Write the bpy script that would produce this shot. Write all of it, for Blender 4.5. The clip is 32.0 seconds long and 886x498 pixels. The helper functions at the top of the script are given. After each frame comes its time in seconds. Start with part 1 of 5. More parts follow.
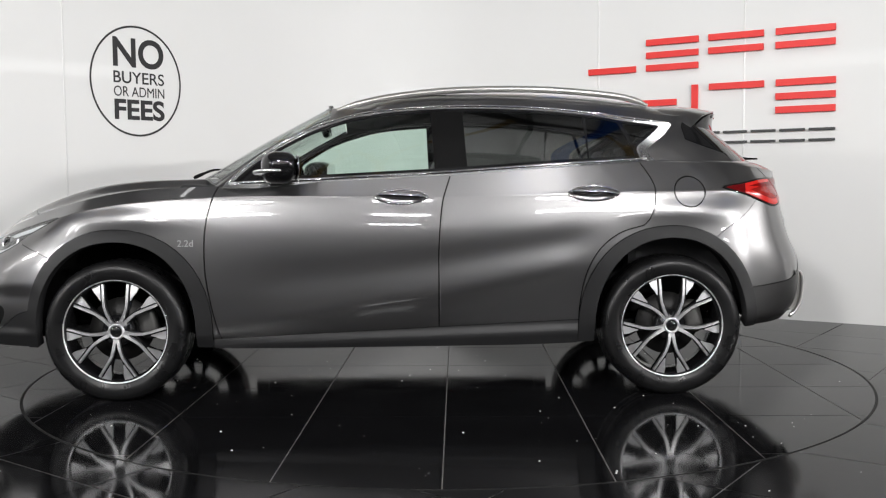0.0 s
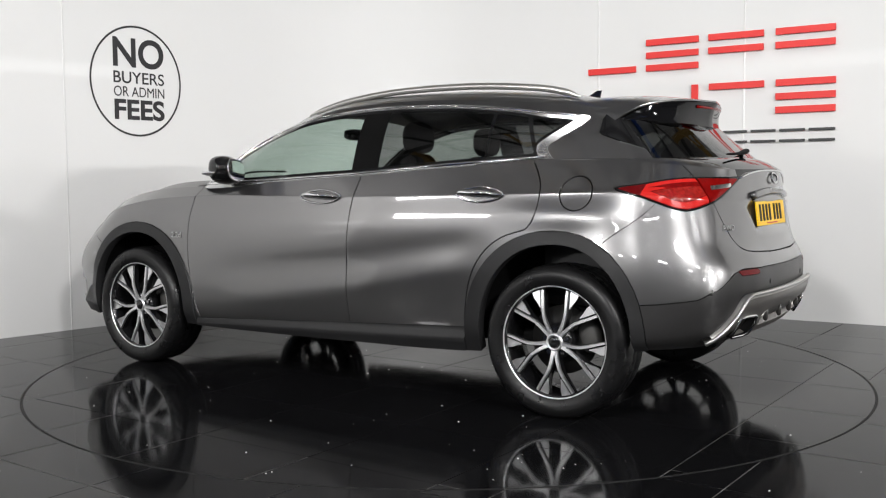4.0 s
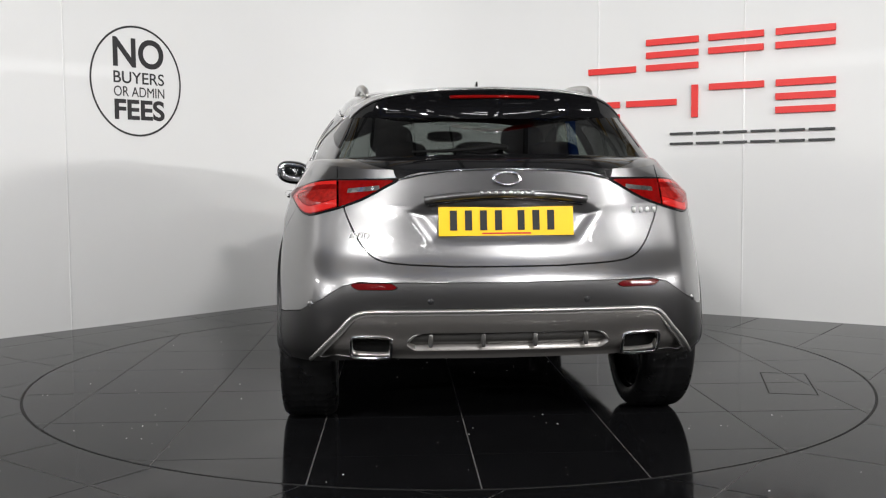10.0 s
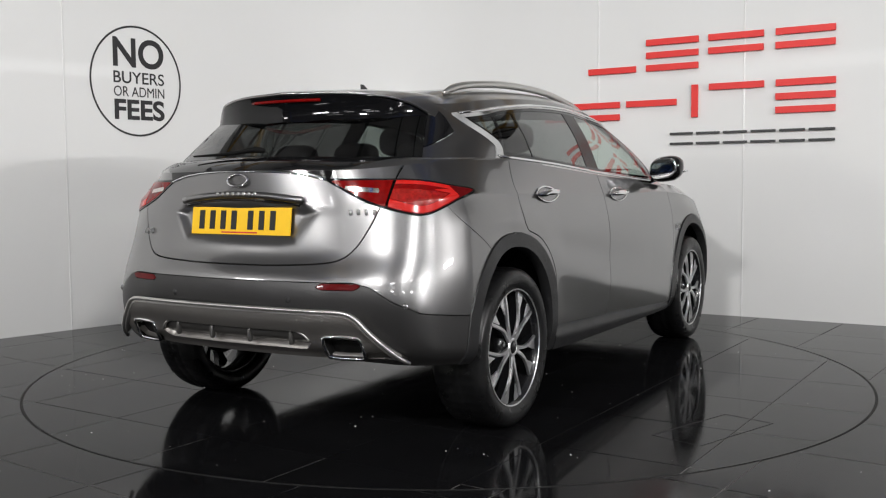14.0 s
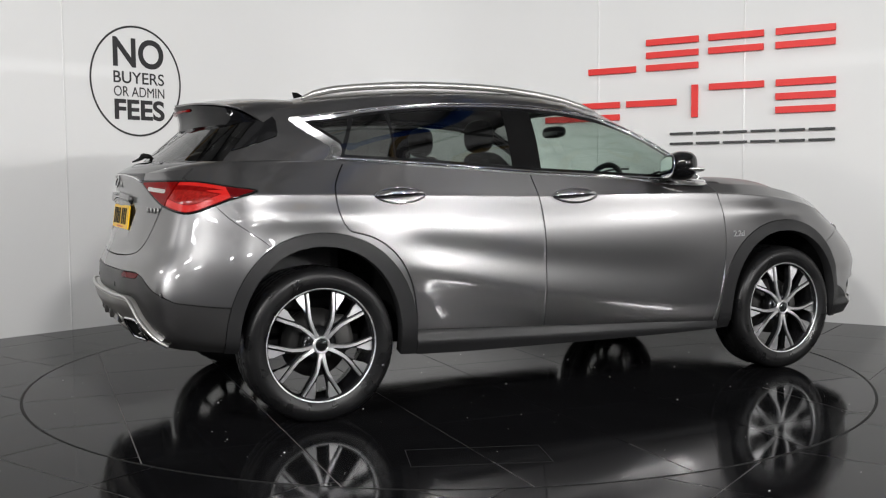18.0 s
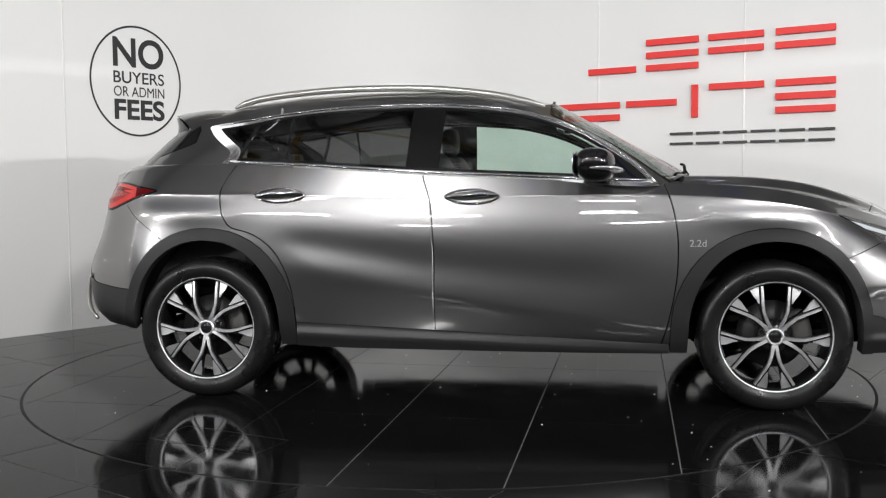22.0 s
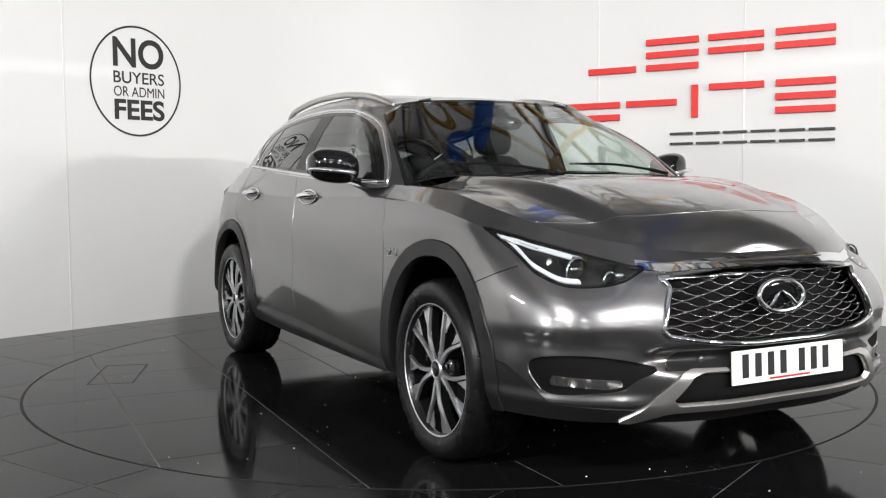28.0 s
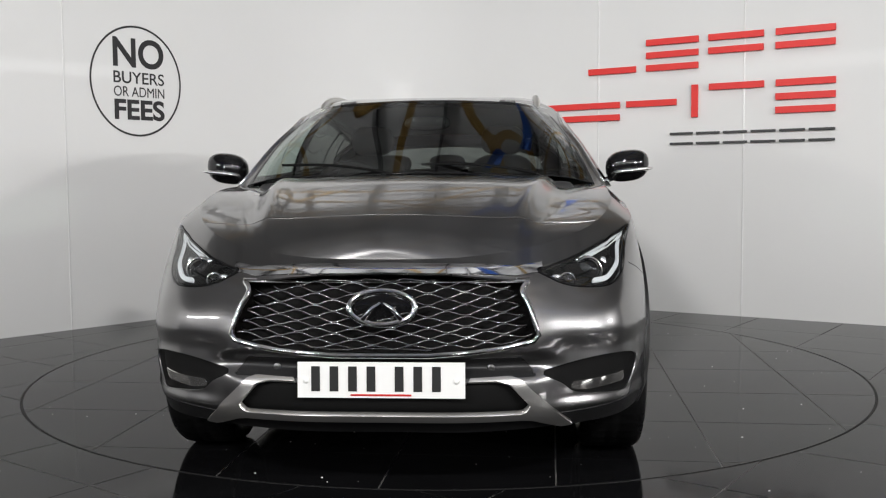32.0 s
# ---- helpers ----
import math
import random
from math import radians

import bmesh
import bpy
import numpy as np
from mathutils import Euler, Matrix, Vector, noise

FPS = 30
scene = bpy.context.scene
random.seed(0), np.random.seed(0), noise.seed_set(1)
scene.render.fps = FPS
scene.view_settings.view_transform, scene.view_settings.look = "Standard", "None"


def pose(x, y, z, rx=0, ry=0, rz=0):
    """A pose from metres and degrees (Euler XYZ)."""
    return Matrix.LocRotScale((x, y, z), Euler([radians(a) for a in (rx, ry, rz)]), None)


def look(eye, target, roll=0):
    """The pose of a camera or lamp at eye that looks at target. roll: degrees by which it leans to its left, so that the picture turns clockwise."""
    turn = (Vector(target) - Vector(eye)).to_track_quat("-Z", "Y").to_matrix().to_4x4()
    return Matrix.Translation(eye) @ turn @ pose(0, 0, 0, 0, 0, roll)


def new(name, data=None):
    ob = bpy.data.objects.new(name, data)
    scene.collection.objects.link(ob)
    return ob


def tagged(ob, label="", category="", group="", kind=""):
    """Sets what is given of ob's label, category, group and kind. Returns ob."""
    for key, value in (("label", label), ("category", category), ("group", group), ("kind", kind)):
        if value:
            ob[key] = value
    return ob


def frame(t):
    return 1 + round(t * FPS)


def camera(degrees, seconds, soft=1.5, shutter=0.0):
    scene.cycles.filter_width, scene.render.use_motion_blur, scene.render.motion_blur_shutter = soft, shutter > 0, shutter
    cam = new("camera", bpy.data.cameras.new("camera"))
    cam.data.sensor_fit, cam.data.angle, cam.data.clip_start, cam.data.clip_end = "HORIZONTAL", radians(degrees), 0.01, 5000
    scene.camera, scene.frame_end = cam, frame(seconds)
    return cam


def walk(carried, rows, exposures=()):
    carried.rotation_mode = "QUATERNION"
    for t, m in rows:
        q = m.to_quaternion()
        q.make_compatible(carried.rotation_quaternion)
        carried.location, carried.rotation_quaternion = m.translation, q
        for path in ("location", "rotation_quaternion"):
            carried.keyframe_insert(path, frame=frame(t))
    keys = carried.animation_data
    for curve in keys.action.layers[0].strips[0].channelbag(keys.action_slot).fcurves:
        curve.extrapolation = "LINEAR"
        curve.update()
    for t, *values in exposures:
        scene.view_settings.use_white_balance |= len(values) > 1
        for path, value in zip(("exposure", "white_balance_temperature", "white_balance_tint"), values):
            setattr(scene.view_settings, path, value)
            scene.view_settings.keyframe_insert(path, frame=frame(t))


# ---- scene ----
cam = camera(49.73, 32.0, soft=1.2)
EYE = Vector((0.0, -5.449, 1.039))
CAM_POSE = Matrix(((0.99997, 0.00632, 0.00448, EYE.x), (0.00404, 0.06706, -0.99774, EYE.y), (-0.00661, 0.99773, 0.06703, EYE.z), (0, 0, 0, 1)))
walk(cam, [(0.0, CAM_POSE), (32.0, CAM_POSE)],
     exposures=[(0, -0.72), (3, -0.73), (6, -0.53), (7, -0.58), (9, -0.78), (10, -0.75), (12, -0.87), (13, -1.00), (14, -0.94), (17, -0.87), (18, -0.91), (19, -0.95), (21, -0.68), (22, -0.80), (23, -0.90), (24, -0.77), (25, -0.62), (28, -0.57), (29, -0.61), (30, -1.13), (32, -0.97)])

# the turntable's heading, seconds and degrees
HEADINGS = [(0, 182.1), (1, 173.6), (2, 165.0), (3, 156.5), (4, 148.0), (5, 139.6), (6, 131.0), (7, 122.2), (8, 113.3),
            (9, 104.5), (10, 95.6), (11, 86.6), (12, 77.8), (13, 69.0), (14, 60.1), (15, 51.3), (16, 42.6), (17, 34.2),
            (18, 26.0), (19, 17.7), (20, 9.2), (21, 0.6), (22, -8.2), (23, -17.0), (24, -25.8), (25, -34.6), (26, -43.5),
            (27, -52.5), (28, -61.5), (29, -70.5), (30, -79.6), (30.5, -84.1), (31, -88.3), (31.5, -91.4), (32, -93.5)]

# ---- light ----
world = bpy.data.worlds.new("showroom_air")
world.use_nodes = True
world.node_tree.nodes["Background"].inputs[0].default_value = (0.9, 0.95, 1.0, 1)
world.node_tree.nodes["Background"].inputs[1].default_value = 0.02
scene.world = world


def area(name, eye, target, sx, sy, watts, color=(1, 0.97, 0.93)):
    data = bpy.data.lights.new(name, "AREA")
    data.shape, data.size, data.size_y, data.energy, data.color = "RECTANGLE", sx, sy, watts, color
    ob = new(name, data)
    ob.matrix_world = look(eye, target)
    return ob


NEUTRAL = (0.985, 0.985, 0.992)
WARM = (0.993, 0.980, 0.972)
for x in (-6.0, -4.0, -2.0, 0.0, 2.0, 4.0, 6.0):
    area("batten_lamp", (x, -7.6, 3.0), (x * .4, 0.6, 0.9), 0.7, 0.10, 18, NEUTRAL)
for x in (-7.2, -3.6, 0.0, 3.6, 7.2):
    area("batten_lamp", (x, -11.5, 3.2), (x * .4, 0.6, 0.9), 0.8, 0.14, 34, NEUTRAL)
# added up-facing fill: brightens the ceiling that the car mirrors
for x in (-6.0, 0.0, 6.0):
    area("ceiling_fill", (x, -7.4, 3.9), (x, -5.4, 7.0), 2.4, 0.16, 70, NEUTRAL)
area("batten_lamp", (9.0, -4.4, 2.7), (0, 0, .9), 0.9, 0.2, 240, WARM)
area("batten_lamp", (8.8, -8.2, 2.9), (0, 0, .9), 0.9, 0.2, 700, WARM)
area("batten_lamp", (-7.2, -4.1, 2.7), (0, 0, .9), 0.9, 0.2, 60, WARM)
area("batten_lamp", (-7.8, -7.8, 2.6), (0, 0, .9), 0.9, 0.2, 360, WARM)
for s in (-1, 1):
    # unseen fill behind the white wall, added to lift the far ceiling
    area("ceiling_fill", (s * 4.0, 6.6, 3.6), (s * 2.4, 9.0, 7.0), 2.4, 0.16, 650, NEUTRAL)
    area("high_bay_lamp", (s * 3.2, -8.8, 4.7), (s * 2.2, 1.5, 1.3), 0.8, 0.16, 660, WARM)
# two long unseen fill lamps, added before the white walls and facing them
area("wall_washer", (-1.36, 0.62, 4.6), (-2.04, 1.21, 4.16), 4.0, 0.3, 38, NEUTRAL)
area("wall_washer", (0.93, 0.92, 4.6), (1.41, 1.68, 4.16), 4.0, 0.3, 38, NEUTRAL)

# ---- helpers of this scene ----
def material(name, color, rough=0.5, metal=0.0, coat=0.0, emit=None, power=0.0, noise_scale=0.0, var=0.0, bump=0.0, bump_scale=200.0, rough_var=0.0, alpha_glass=False):
    m = bpy.data.materials.new(name)
    m.use_nodes = True
    nt = m.node_tree
    b = nt.nodes["Principled BSDF"]
    b.inputs["Base Color"].default_value = (*color, 1)
    b.inputs["Roughness"].default_value = rough
    b.inputs["Metallic"].default_value = metal
    b.inputs["Coat Weight"].default_value = coat
    b.inputs["Coat Roughness"].default_value = 0.03
    if emit:
        b.inputs["Emission Color"].default_value = (*emit, 1)
        b.inputs["Emission Strength"].default_value = power
    tc = nt.nodes.new("ShaderNodeTexCoord")
    if var or rough_var:
        n = nt.nodes.new("ShaderNodeTexNoise")
        n.inputs["Scale"].default_value = noise_scale
        n.inputs["Detail"].default_value = 5
        nt.links.new(tc.outputs["Object"], n.inputs["Vector"])
        if var:
            r = nt.nodes.new("ShaderNodeMix")
            r.data_type = "RGBA"
            r.inputs["A"].default_value = (*[c * (1 - var) for c in color], 1)
            r.inputs["B"].default_value = (*[min(1, c * (1 + var)) for c in color], 1)
            nt.links.new(n.outputs["Fac"], r.inputs["Factor"])
            nt.links.new(r.outputs["Result"], b.inputs["Base Color"])
        if rough_var:
            r = nt.nodes.new("ShaderNodeMapRange")
            r.inputs["From Min"].default_value, r.inputs["From Max"].default_value = 0.3, 0.7
            r.inputs["To Min"].default_value, r.inputs["To Max"].default_value = max(0.01, rough - rough_var), rough + rough_var
            nt.links.new(n.outputs["Fac"], r.inputs["Value"])
            nt.links.new(r.outputs["Result"], b.inputs["Roughness"])
    if bump:
        n = nt.nodes.new("ShaderNodeTexNoise")
        n.inputs["Scale"].default_value = bump_scale
        n.inputs["Detail"].default_value = 3
        nt.links.new(tc.outputs["Object"], n.inputs["Vector"])
        p = nt.nodes.new("ShaderNodeBump")
        p.inputs["Strength"].default_value = bump
        p.inputs["Distance"].default_value = 0.002
        nt.links.new(n.outputs["Fac"], p.inputs["Height"])
        nt.links.new(p.outputs["Normal"], b.inputs["Normal"])
    return m


def glass_material(name, tint, rough=0.0, mirror=0.04):
    """A thin pane: it lets light straight through, tinted, and mirrors at its face."""
    m = bpy.data.materials.new(name)
    m.use_nodes = True
    nt = m.node_tree
    nt.nodes.remove(nt.nodes["Principled BSDF"])
    out = nt.nodes["Material Output"]
    t = nt.nodes.new("ShaderNodeBsdfTransparent")
    t.inputs[0].default_value = (*tint, 1)
    g = nt.nodes.new("ShaderNodeBsdfGlossy")
    g.inputs["Roughness"].default_value = rough
    lw = nt.nodes.new("ShaderNodeLayerWeight")
    lw.inputs[0].default_value = 0.5
    f = nt.nodes.new("ShaderNodeMath")
    f.operation = "POWER"
    f.inputs[1].default_value = 4.2
    nt.links.new(lw.outputs["Facing"], f.inputs[0])
    mx = nt.nodes.new("ShaderNodeMixShader")
    mm = nt.nodes.new("ShaderNodeMath")
    mm.operation = "ADD"
    mm.use_clamp = True
    mm.inputs[1].default_value = mirror + .04
    nt.links.new(f.outputs[0], mm.inputs[0])
    nt.links.new(mm.outputs[0], mx.inputs[0])
    nt.links.new(t.outputs[0], mx.inputs[1])
    nt.links.new(g.outputs[0], mx.inputs[2])
    nt.links.new(mx.outputs[0], out.inputs[0])
    return m


def link_mesh(name, mesh, mat, parent=None, label="", smooth=False):
    ob = new(name, mesh)
    mesh.materials.append(mat)
    if parent:
        ob.parent = parent
    if smooth:
        mesh.polygons.foreach_set("use_smooth", [True] * len(mesh.polygons))
    return tagged(ob, label)


def part(name, bm, mat, parent=None, label="", smooth=False):
    mesh = bpy.data.meshes.new(name)
    bm.normal_update()
    bm.to_mesh(mesh)
    bm.free()
    return link_mesh(name, mesh, mat, parent, label, smooth)


def raw(name, verts, faces, mat, parent=None, label="", smooth=True):
    mesh = bpy.data.meshes.new(name)
    mesh.from_pydata([tuple(v) for v in verts], [], [tuple(f) for f in faces])
    mesh.update()
    return link_mesh(name, mesh, mat, parent, label, smooth)


def empty(name, m=None):
    ob = new(name)
    if m is not None:
        ob.matrix_world = m
    return ob


def box(bm, sx, sy, sz, m=None, bevel=0.0, seg=2):
    r = bmesh.ops.create_cube(bm, size=1, matrix=(m or Matrix()) @ Matrix.Diagonal((sx, sy, sz, 1)))
    if bevel:
        edges = list({e for v in r["verts"] for e in v.link_edges})
        bmesh.ops.bevel(bm, geom=edges, offset=bevel, segments=seg, affect="EDGES", profile=0.6)


def tube(points, radius, sides=8, closed=False, flat=1.0, up=(0, 0, 1)):
    """Vertices and faces of a pipe along points; flat squeezes it across 'up'."""
    pts = [Vector(p) for p in points]
    n = len(pts)
    V, F = [], []
    for i, p in enumerate(pts):
        a = pts[(i - 1) % n] if closed or i else pts[0]
        b = pts[(i + 1) % n] if closed or i < n - 1 else pts[-1]
        t = (b - a).normalized()
        s = t.cross(Vector(up))
        s = s.normalized() if s.length > 1e-6 else Vector((1, 0, 0))
        u = s.cross(t)
        r = radius[i] if hasattr(radius, "__len__") else radius
        for k in range(sides):
            w = 2 * math.pi * k / sides
            V.append(p + s * (r * math.cos(w)) + u * (r * flat * math.sin(w)))
    rings = n if closed else n - 1
    for i in range(rings):
        for k in range(sides):
            a, b = i * sides + k, i * sides + (k + 1) % sides
            c, d = (i + 1) % n * sides + (k + 1) % sides, (i + 1) % n * sides + k
            F.append((a, b, c, d))
    if not closed:
        F.append(tuple(range(sides - 1, -1, -1)))
        F.append(tuple((n - 1) * sides + k for k in range(sides)))
    return V, F


def spline(ctrl, n, closed=False):
    """A smooth (Catmull-Rom) line through ctrl with n steps a span."""
    c = np.array(ctrl, float)
    if closed:
        c = np.vstack([c[-1:], c, c[:2]])
    else:
        c = np.vstack([2 * c[:1] - c[1:2], c, 2 * c[-1:] - c[-2:-1]])
    out = []
    t = np.linspace(0, 1, n, endpoint=False)[:, None]
    for i in range(1, len(c) - 2):
        p0, p1, p2, p3 = c[i - 1:i + 3]
        out.append(0.5 * (2 * p1 + (p2 - p0) * t + (2 * p0 - 5 * p1 + 4 * p2 - p3) * t ** 2 + (3 * p1 - p0 - 3 * p2 + p3) * t ** 3))
    if not closed:
        out.append(c[-2:-1])
    return np.vstack(out)


def cubic(xs, ys, x):
    """A monotone-safe cubic through (xs, ys), several columns at once."""
    xs, ys = np.asarray(xs, float), np.asarray(ys, float)
    h = np.diff(xs)[:, None]
    d = np.diff(ys, axis=0) / h
    n = len(xs)
    m = np.empty_like(ys)
    m[1:-1] = (d[:-1] * h[1:] + d[1:] * h[:-1]) / (h[:-1] + h[1:])
    m[0], m[-1] = d[0], d[-1]
    i = np.clip(np.searchsorted(xs, x, "right") - 1, 0, n - 2)
    t = ((x - xs[i]) / (xs[i + 1] - xs[i]))[:, None]
    H = (xs[i + 1] - xs[i])[:, None]
    return ((2 * t ** 3 - 3 * t ** 2 + 1) * ys[i] + (t ** 3 - 2 * t ** 2 + t) * H * m[i]
            + (-2 * t ** 3 + 3 * t ** 2) * ys[i + 1] + (t ** 3 - t ** 2) * H * m[i + 1])


def signed(poly, p):
    """Signed distance (inside negative) of points p to a closed polygon."""
    a, b = poly, np.roll(poly, -1, 0)
    best = np.full(len(p), 1e9)
    inside = np.zeros(len(p), bool)
    for (ax, ay), (bx, by) in zip(a, b):
        ex, ey = bx - ax, by - ay
        wx, wy = p[:, 0] - ax, p[:, 1] - ay
        t = np.clip((wx * ex + wy * ey) / max(ex * ex + ey * ey, 1e-12), 0, 1)
        best = np.minimum(best, (wx - t * ex) ** 2 + (wy - t * ey) ** 2)
        if abs(ey) > 1e-12:
            cross = ((ay > p[:, 1]) != (by > p[:, 1])) & (p[:, 0] < ax + ex * (p[:, 1] - ay) / ey)
            inside ^= cross
    return np.where(inside, -1, 1) * np.sqrt(best)


class Skin:
    """A triangle sheet with a normal and two surface parameters at each vertex."""

    def __init__(self, V, N, P, T):
        self.V, self.N, self.P, self.T = V, N, P, T

    @staticmethod
    def grid(pos, par):
        a, b = pos.shape[:2]
        du = np.gradient(pos, axis=0)
        dv = np.gradient(pos, axis=1)
        n = np.cross(du, dv)
        n /= np.maximum(np.linalg.norm(n, axis=2, keepdims=True), 1e-9)
        i = np.arange(a * b).reshape(a, b)
        q = np.stack([i[:-1, :-1], i[1:, :-1], i[1:, 1:], i[:-1, 1:]], -1).reshape(-1, 4)
        return Skin(pos.reshape(-1, 3), n.reshape(-1, 3), par.reshape(-1, 2), np.vstack([q[:, :3], q[:, [0, 2, 3]]]))

    def smooth_normals(self):
        """Vertex normals from the triangles as they stand."""
        nn = np.cross(self.V[self.T[:, 1]] - self.V[self.T[:, 0]], self.V[self.T[:, 2]] - self.V[self.T[:, 0]])
        acc = np.zeros_like(self.V)
        for k in range(3):
            np.add.at(acc, self.T[:, k], nn)
        return acc / np.maximum(np.linalg.norm(acc, axis=1, keepdims=True), 1e-12)

    def flipped(self):
        return Skin(self.V, -self.N, self.P, self.T[:, ::-1])

    def mirror(self):
        s = np.array([1, -1, 1])
        return Skin(self.V * s, self.N * s, self.P, self.T[:, ::-1])

    def __add__(self, o):
        return Skin(np.vstack([self.V, o.V]), np.vstack([self.N, o.N]), np.vstack([self.P, o.P]), np.vstack([self.T, o.T + len(self.V)]))

    def moved(self, d):
        d = np.asarray(d, float)
        return Skin(self.V + (d[:, None] * self.N if d.ndim == 1 and len(d) == len(self.V) else d), self.N, self.P, self.T)

    def keep(self, f):
        """The part of the sheet where f < 0, cut along f = 0."""
        neg = f < 0
        s = neg[self.T].sum(1)
        full = self.T[s == 3]
        part_ = self.T[(s == 1) | (s == 2)]
        if len(part_) == 0:
            return self._pack(self.V, self.N, self.P, full)
        key = {}
        nV, nN, nP, nT = [], [], [], []
        base = len(self.V)

        def mid(i, j):
            k = (i, j) if i < j else (j, i)
            if k not in key:
                t = f[k[0]] / (f[k[0]] - f[k[1]])
                key[k] = base + len(nV)
                nV.append(self.V[k[0]] * (1 - t) + self.V[k[1]] * t)
                nN.append(self.N[k[0]] * (1 - t) + self.N[k[1]] * t)
                nP.append(self.P[k[0]] * (1 - t) + self.P[k[1]] * t)
            return key[k]
        for t in part_.tolist():
            g = [neg[i] for i in t]
            if sum(g) == 1:
                k = g.index(True)
                a, b, c = t[k], t[(k + 1) % 3], t[(k + 2) % 3]
                nT.append((a, mid(a, b), mid(a, c)))
            else:
                k = g.index(False)
                a, b, c = t[k], t[(k + 1) % 3], t[(k + 2) % 3]
                p, q = mid(a, b), mid(a, c)
                nT += [(p, b, c), (p, c, q)]
        return self._pack(np.vstack([self.V, nV]), np.vstack([self.N, nN]), np.vstack([self.P, nP]), np.vstack([full, np.array(nT)]))

    @staticmethod
    def _pack(V, N, P, T):
        used, inv = np.unique(T, return_inverse=True)
        return Skin(V[used], N[used], P[used], inv.reshape(-1, 3))

    def rim(self):
        e = np.vstack([self.T[:, [0, 1]], self.T[:, [1, 2]], self.T[:, [2, 0]]])
        k = np.sort(e, 1)
        _, idx, cnt = np.unique(k, axis=0, return_index=True, return_counts=True)
        return e[idx[cnt == 1]]

    def mesh(self, name, depth=0.012):
        """The sheet as a mesh with its rim folded inwards by depth."""
        V, N, F = self.V, self.N / np.maximum(np.linalg.norm(self.N, axis=1, keepdims=True), 1e-9), self.T
        e = self.rim()
        if len(e):
            e = e[np.abs(V[e]).max(1)[:, 1] > 2e-3]
        nb = len(V)
        loops = [N[F].reshape(-1, 3)]
        faces = F.tolist()
        if depth and len(e):
            ids = np.unique(e)
            at = {int(i): k for k, i in enumerate(ids)}
            m = len(ids)
            top, low = V[ids], V[ids] - N[ids] * depth
            V = np.vstack([V, top, low])
            fl = []
            for i, j in e.tolist():
                a, b = nb + at[i], nb + at[j]
                fl.append((b, a, a + m, b + m))
            fa = np.array(fl)
            nn = np.cross(V[fa[:, 1]] - V[fa[:, 0]], V[fa[:, 3]] - V[fa[:, 0]])
            nn /= np.maximum(np.linalg.norm(nn, axis=1, keepdims=True), 1e-12)
            edge = np.stack([N[e[:, 1]] * 0.5, N[e[:, 0]] * 0.5, N[e[:, 0]] * 0, N[e[:, 1]] * 0], 1) + nn[:, None] * 0.8
            edge /= np.maximum(np.linalg.norm(edge, axis=2, keepdims=True), 1e-9)
            loops.append(edge.reshape(-1, 3))
            faces += fl
        me = bpy.data.meshes.new(name)
        me.from_pydata(V.tolist(), [], faces)
        me.polygons.foreach_set("use_smooth", [True] * len(me.polygons))
        me.normals_split_custom_set(np.vstack(loops).tolist())
        return me


# ---- materials ----
PAINT = material("grey_metallic_paint", (0.168, 0.166, 0.166), 0.295, 0.95, coat=1.0, noise_scale=900, var=0.12)
PAINT.node_tree.nodes["Principled BSDF"].inputs["Coat IOR"].default_value = 1.58
CLAD = material("charcoal_plastic", (0.012, 0.012, 0.0125), 0.40, 0.0, noise_scale=6, var=0.15, bump=0.15, bump_scale=900, rough_var=0.05)
CLAD_SHEEN = material("satin_charcoal_plastic", (0.048, 0.047, 0.047), 0.36, 0.75, noise_scale=6, var=0.1, bump=0.1, bump_scale=900)
CLAD.node_tree.nodes["Principled BSDF"].inputs["Specular IOR Level"].default_value = 0.30
SATIN = material("satin_silver", (0.55, 0.54, 0.52), 0.3, 0.9, noise_scale=8, var=0.06)
CHROME = material("chrome", (0.82, 0.82, 0.83), 0.06, 1.0, rough_var=0.02, noise_scale=20)
GLOSS = material("gloss_black", (0.006, 0.006, 0.0065), 0.06, rough_var=0.02, noise_scale=12)
MATT = material("matt_black", (0.005, 0.005, 0.005), 0.75, noise_scale=15, var=0.2)
MATT.node_tree.nodes["Principled BSDF"].inputs["Specular IOR Level"].default_value = 0.12
PILLAR = material("black_pillar_film", (0.005, 0.005, 0.005), 0.22, noise_scale=10, var=0.2)
PILLAR.node_tree.nodes["Principled BSDF"].inputs["Specular IOR Level"].default_value = 0.2
GRILLE_BAR = material("black_chrome", (0.20, 0.20, 0.205), 0.2, 1.0, noise_scale=20, var=0.1)
INKY = material("deep_black_gloss", (0.004, 0.004, 0.0045), 0.05, noise_scale=10, var=0.2)
INKY.node_tree.nodes["Principled BSDF"].inputs["Specular IOR Level"].default_value = 0.25
WIN_TRIM = material("bright_aluminium", (0.62, 0.62, 0.62), 0.26, 1.0, noise_scale=20, var=0.04)
RUBBER = material("tyre_rubber", (0.006, 0.006, 0.0063), 0.33, noise_scale=12, var=0.25, bump=0.2, bump_scale=300, rough_var=0.1)
RUBBER.node_tree.nodes["Principled BSDF"].inputs["Specular IOR Level"].default_value = 0.28
RIM_DARK = material("dark_alloy", (0.012, 0.012, 0.013), 0.25, 0.3, coat=0.4)
RIM_CUT = material("machined_alloy", (0.68, 0.68, 0.69), 0.38, 1.0, noise_scale=60, var=0.08, rough_var=0.06)
DISC = material("brake_steel", (0.020, 0.0195, 0.019), 0.5, 0.6, noise_scale=30, var=0.2)
CALIPER = material("cast_caliper", (0.09, 0.088, 0.085), 0.5, 0.6, noise_scale=30, var=0.15)
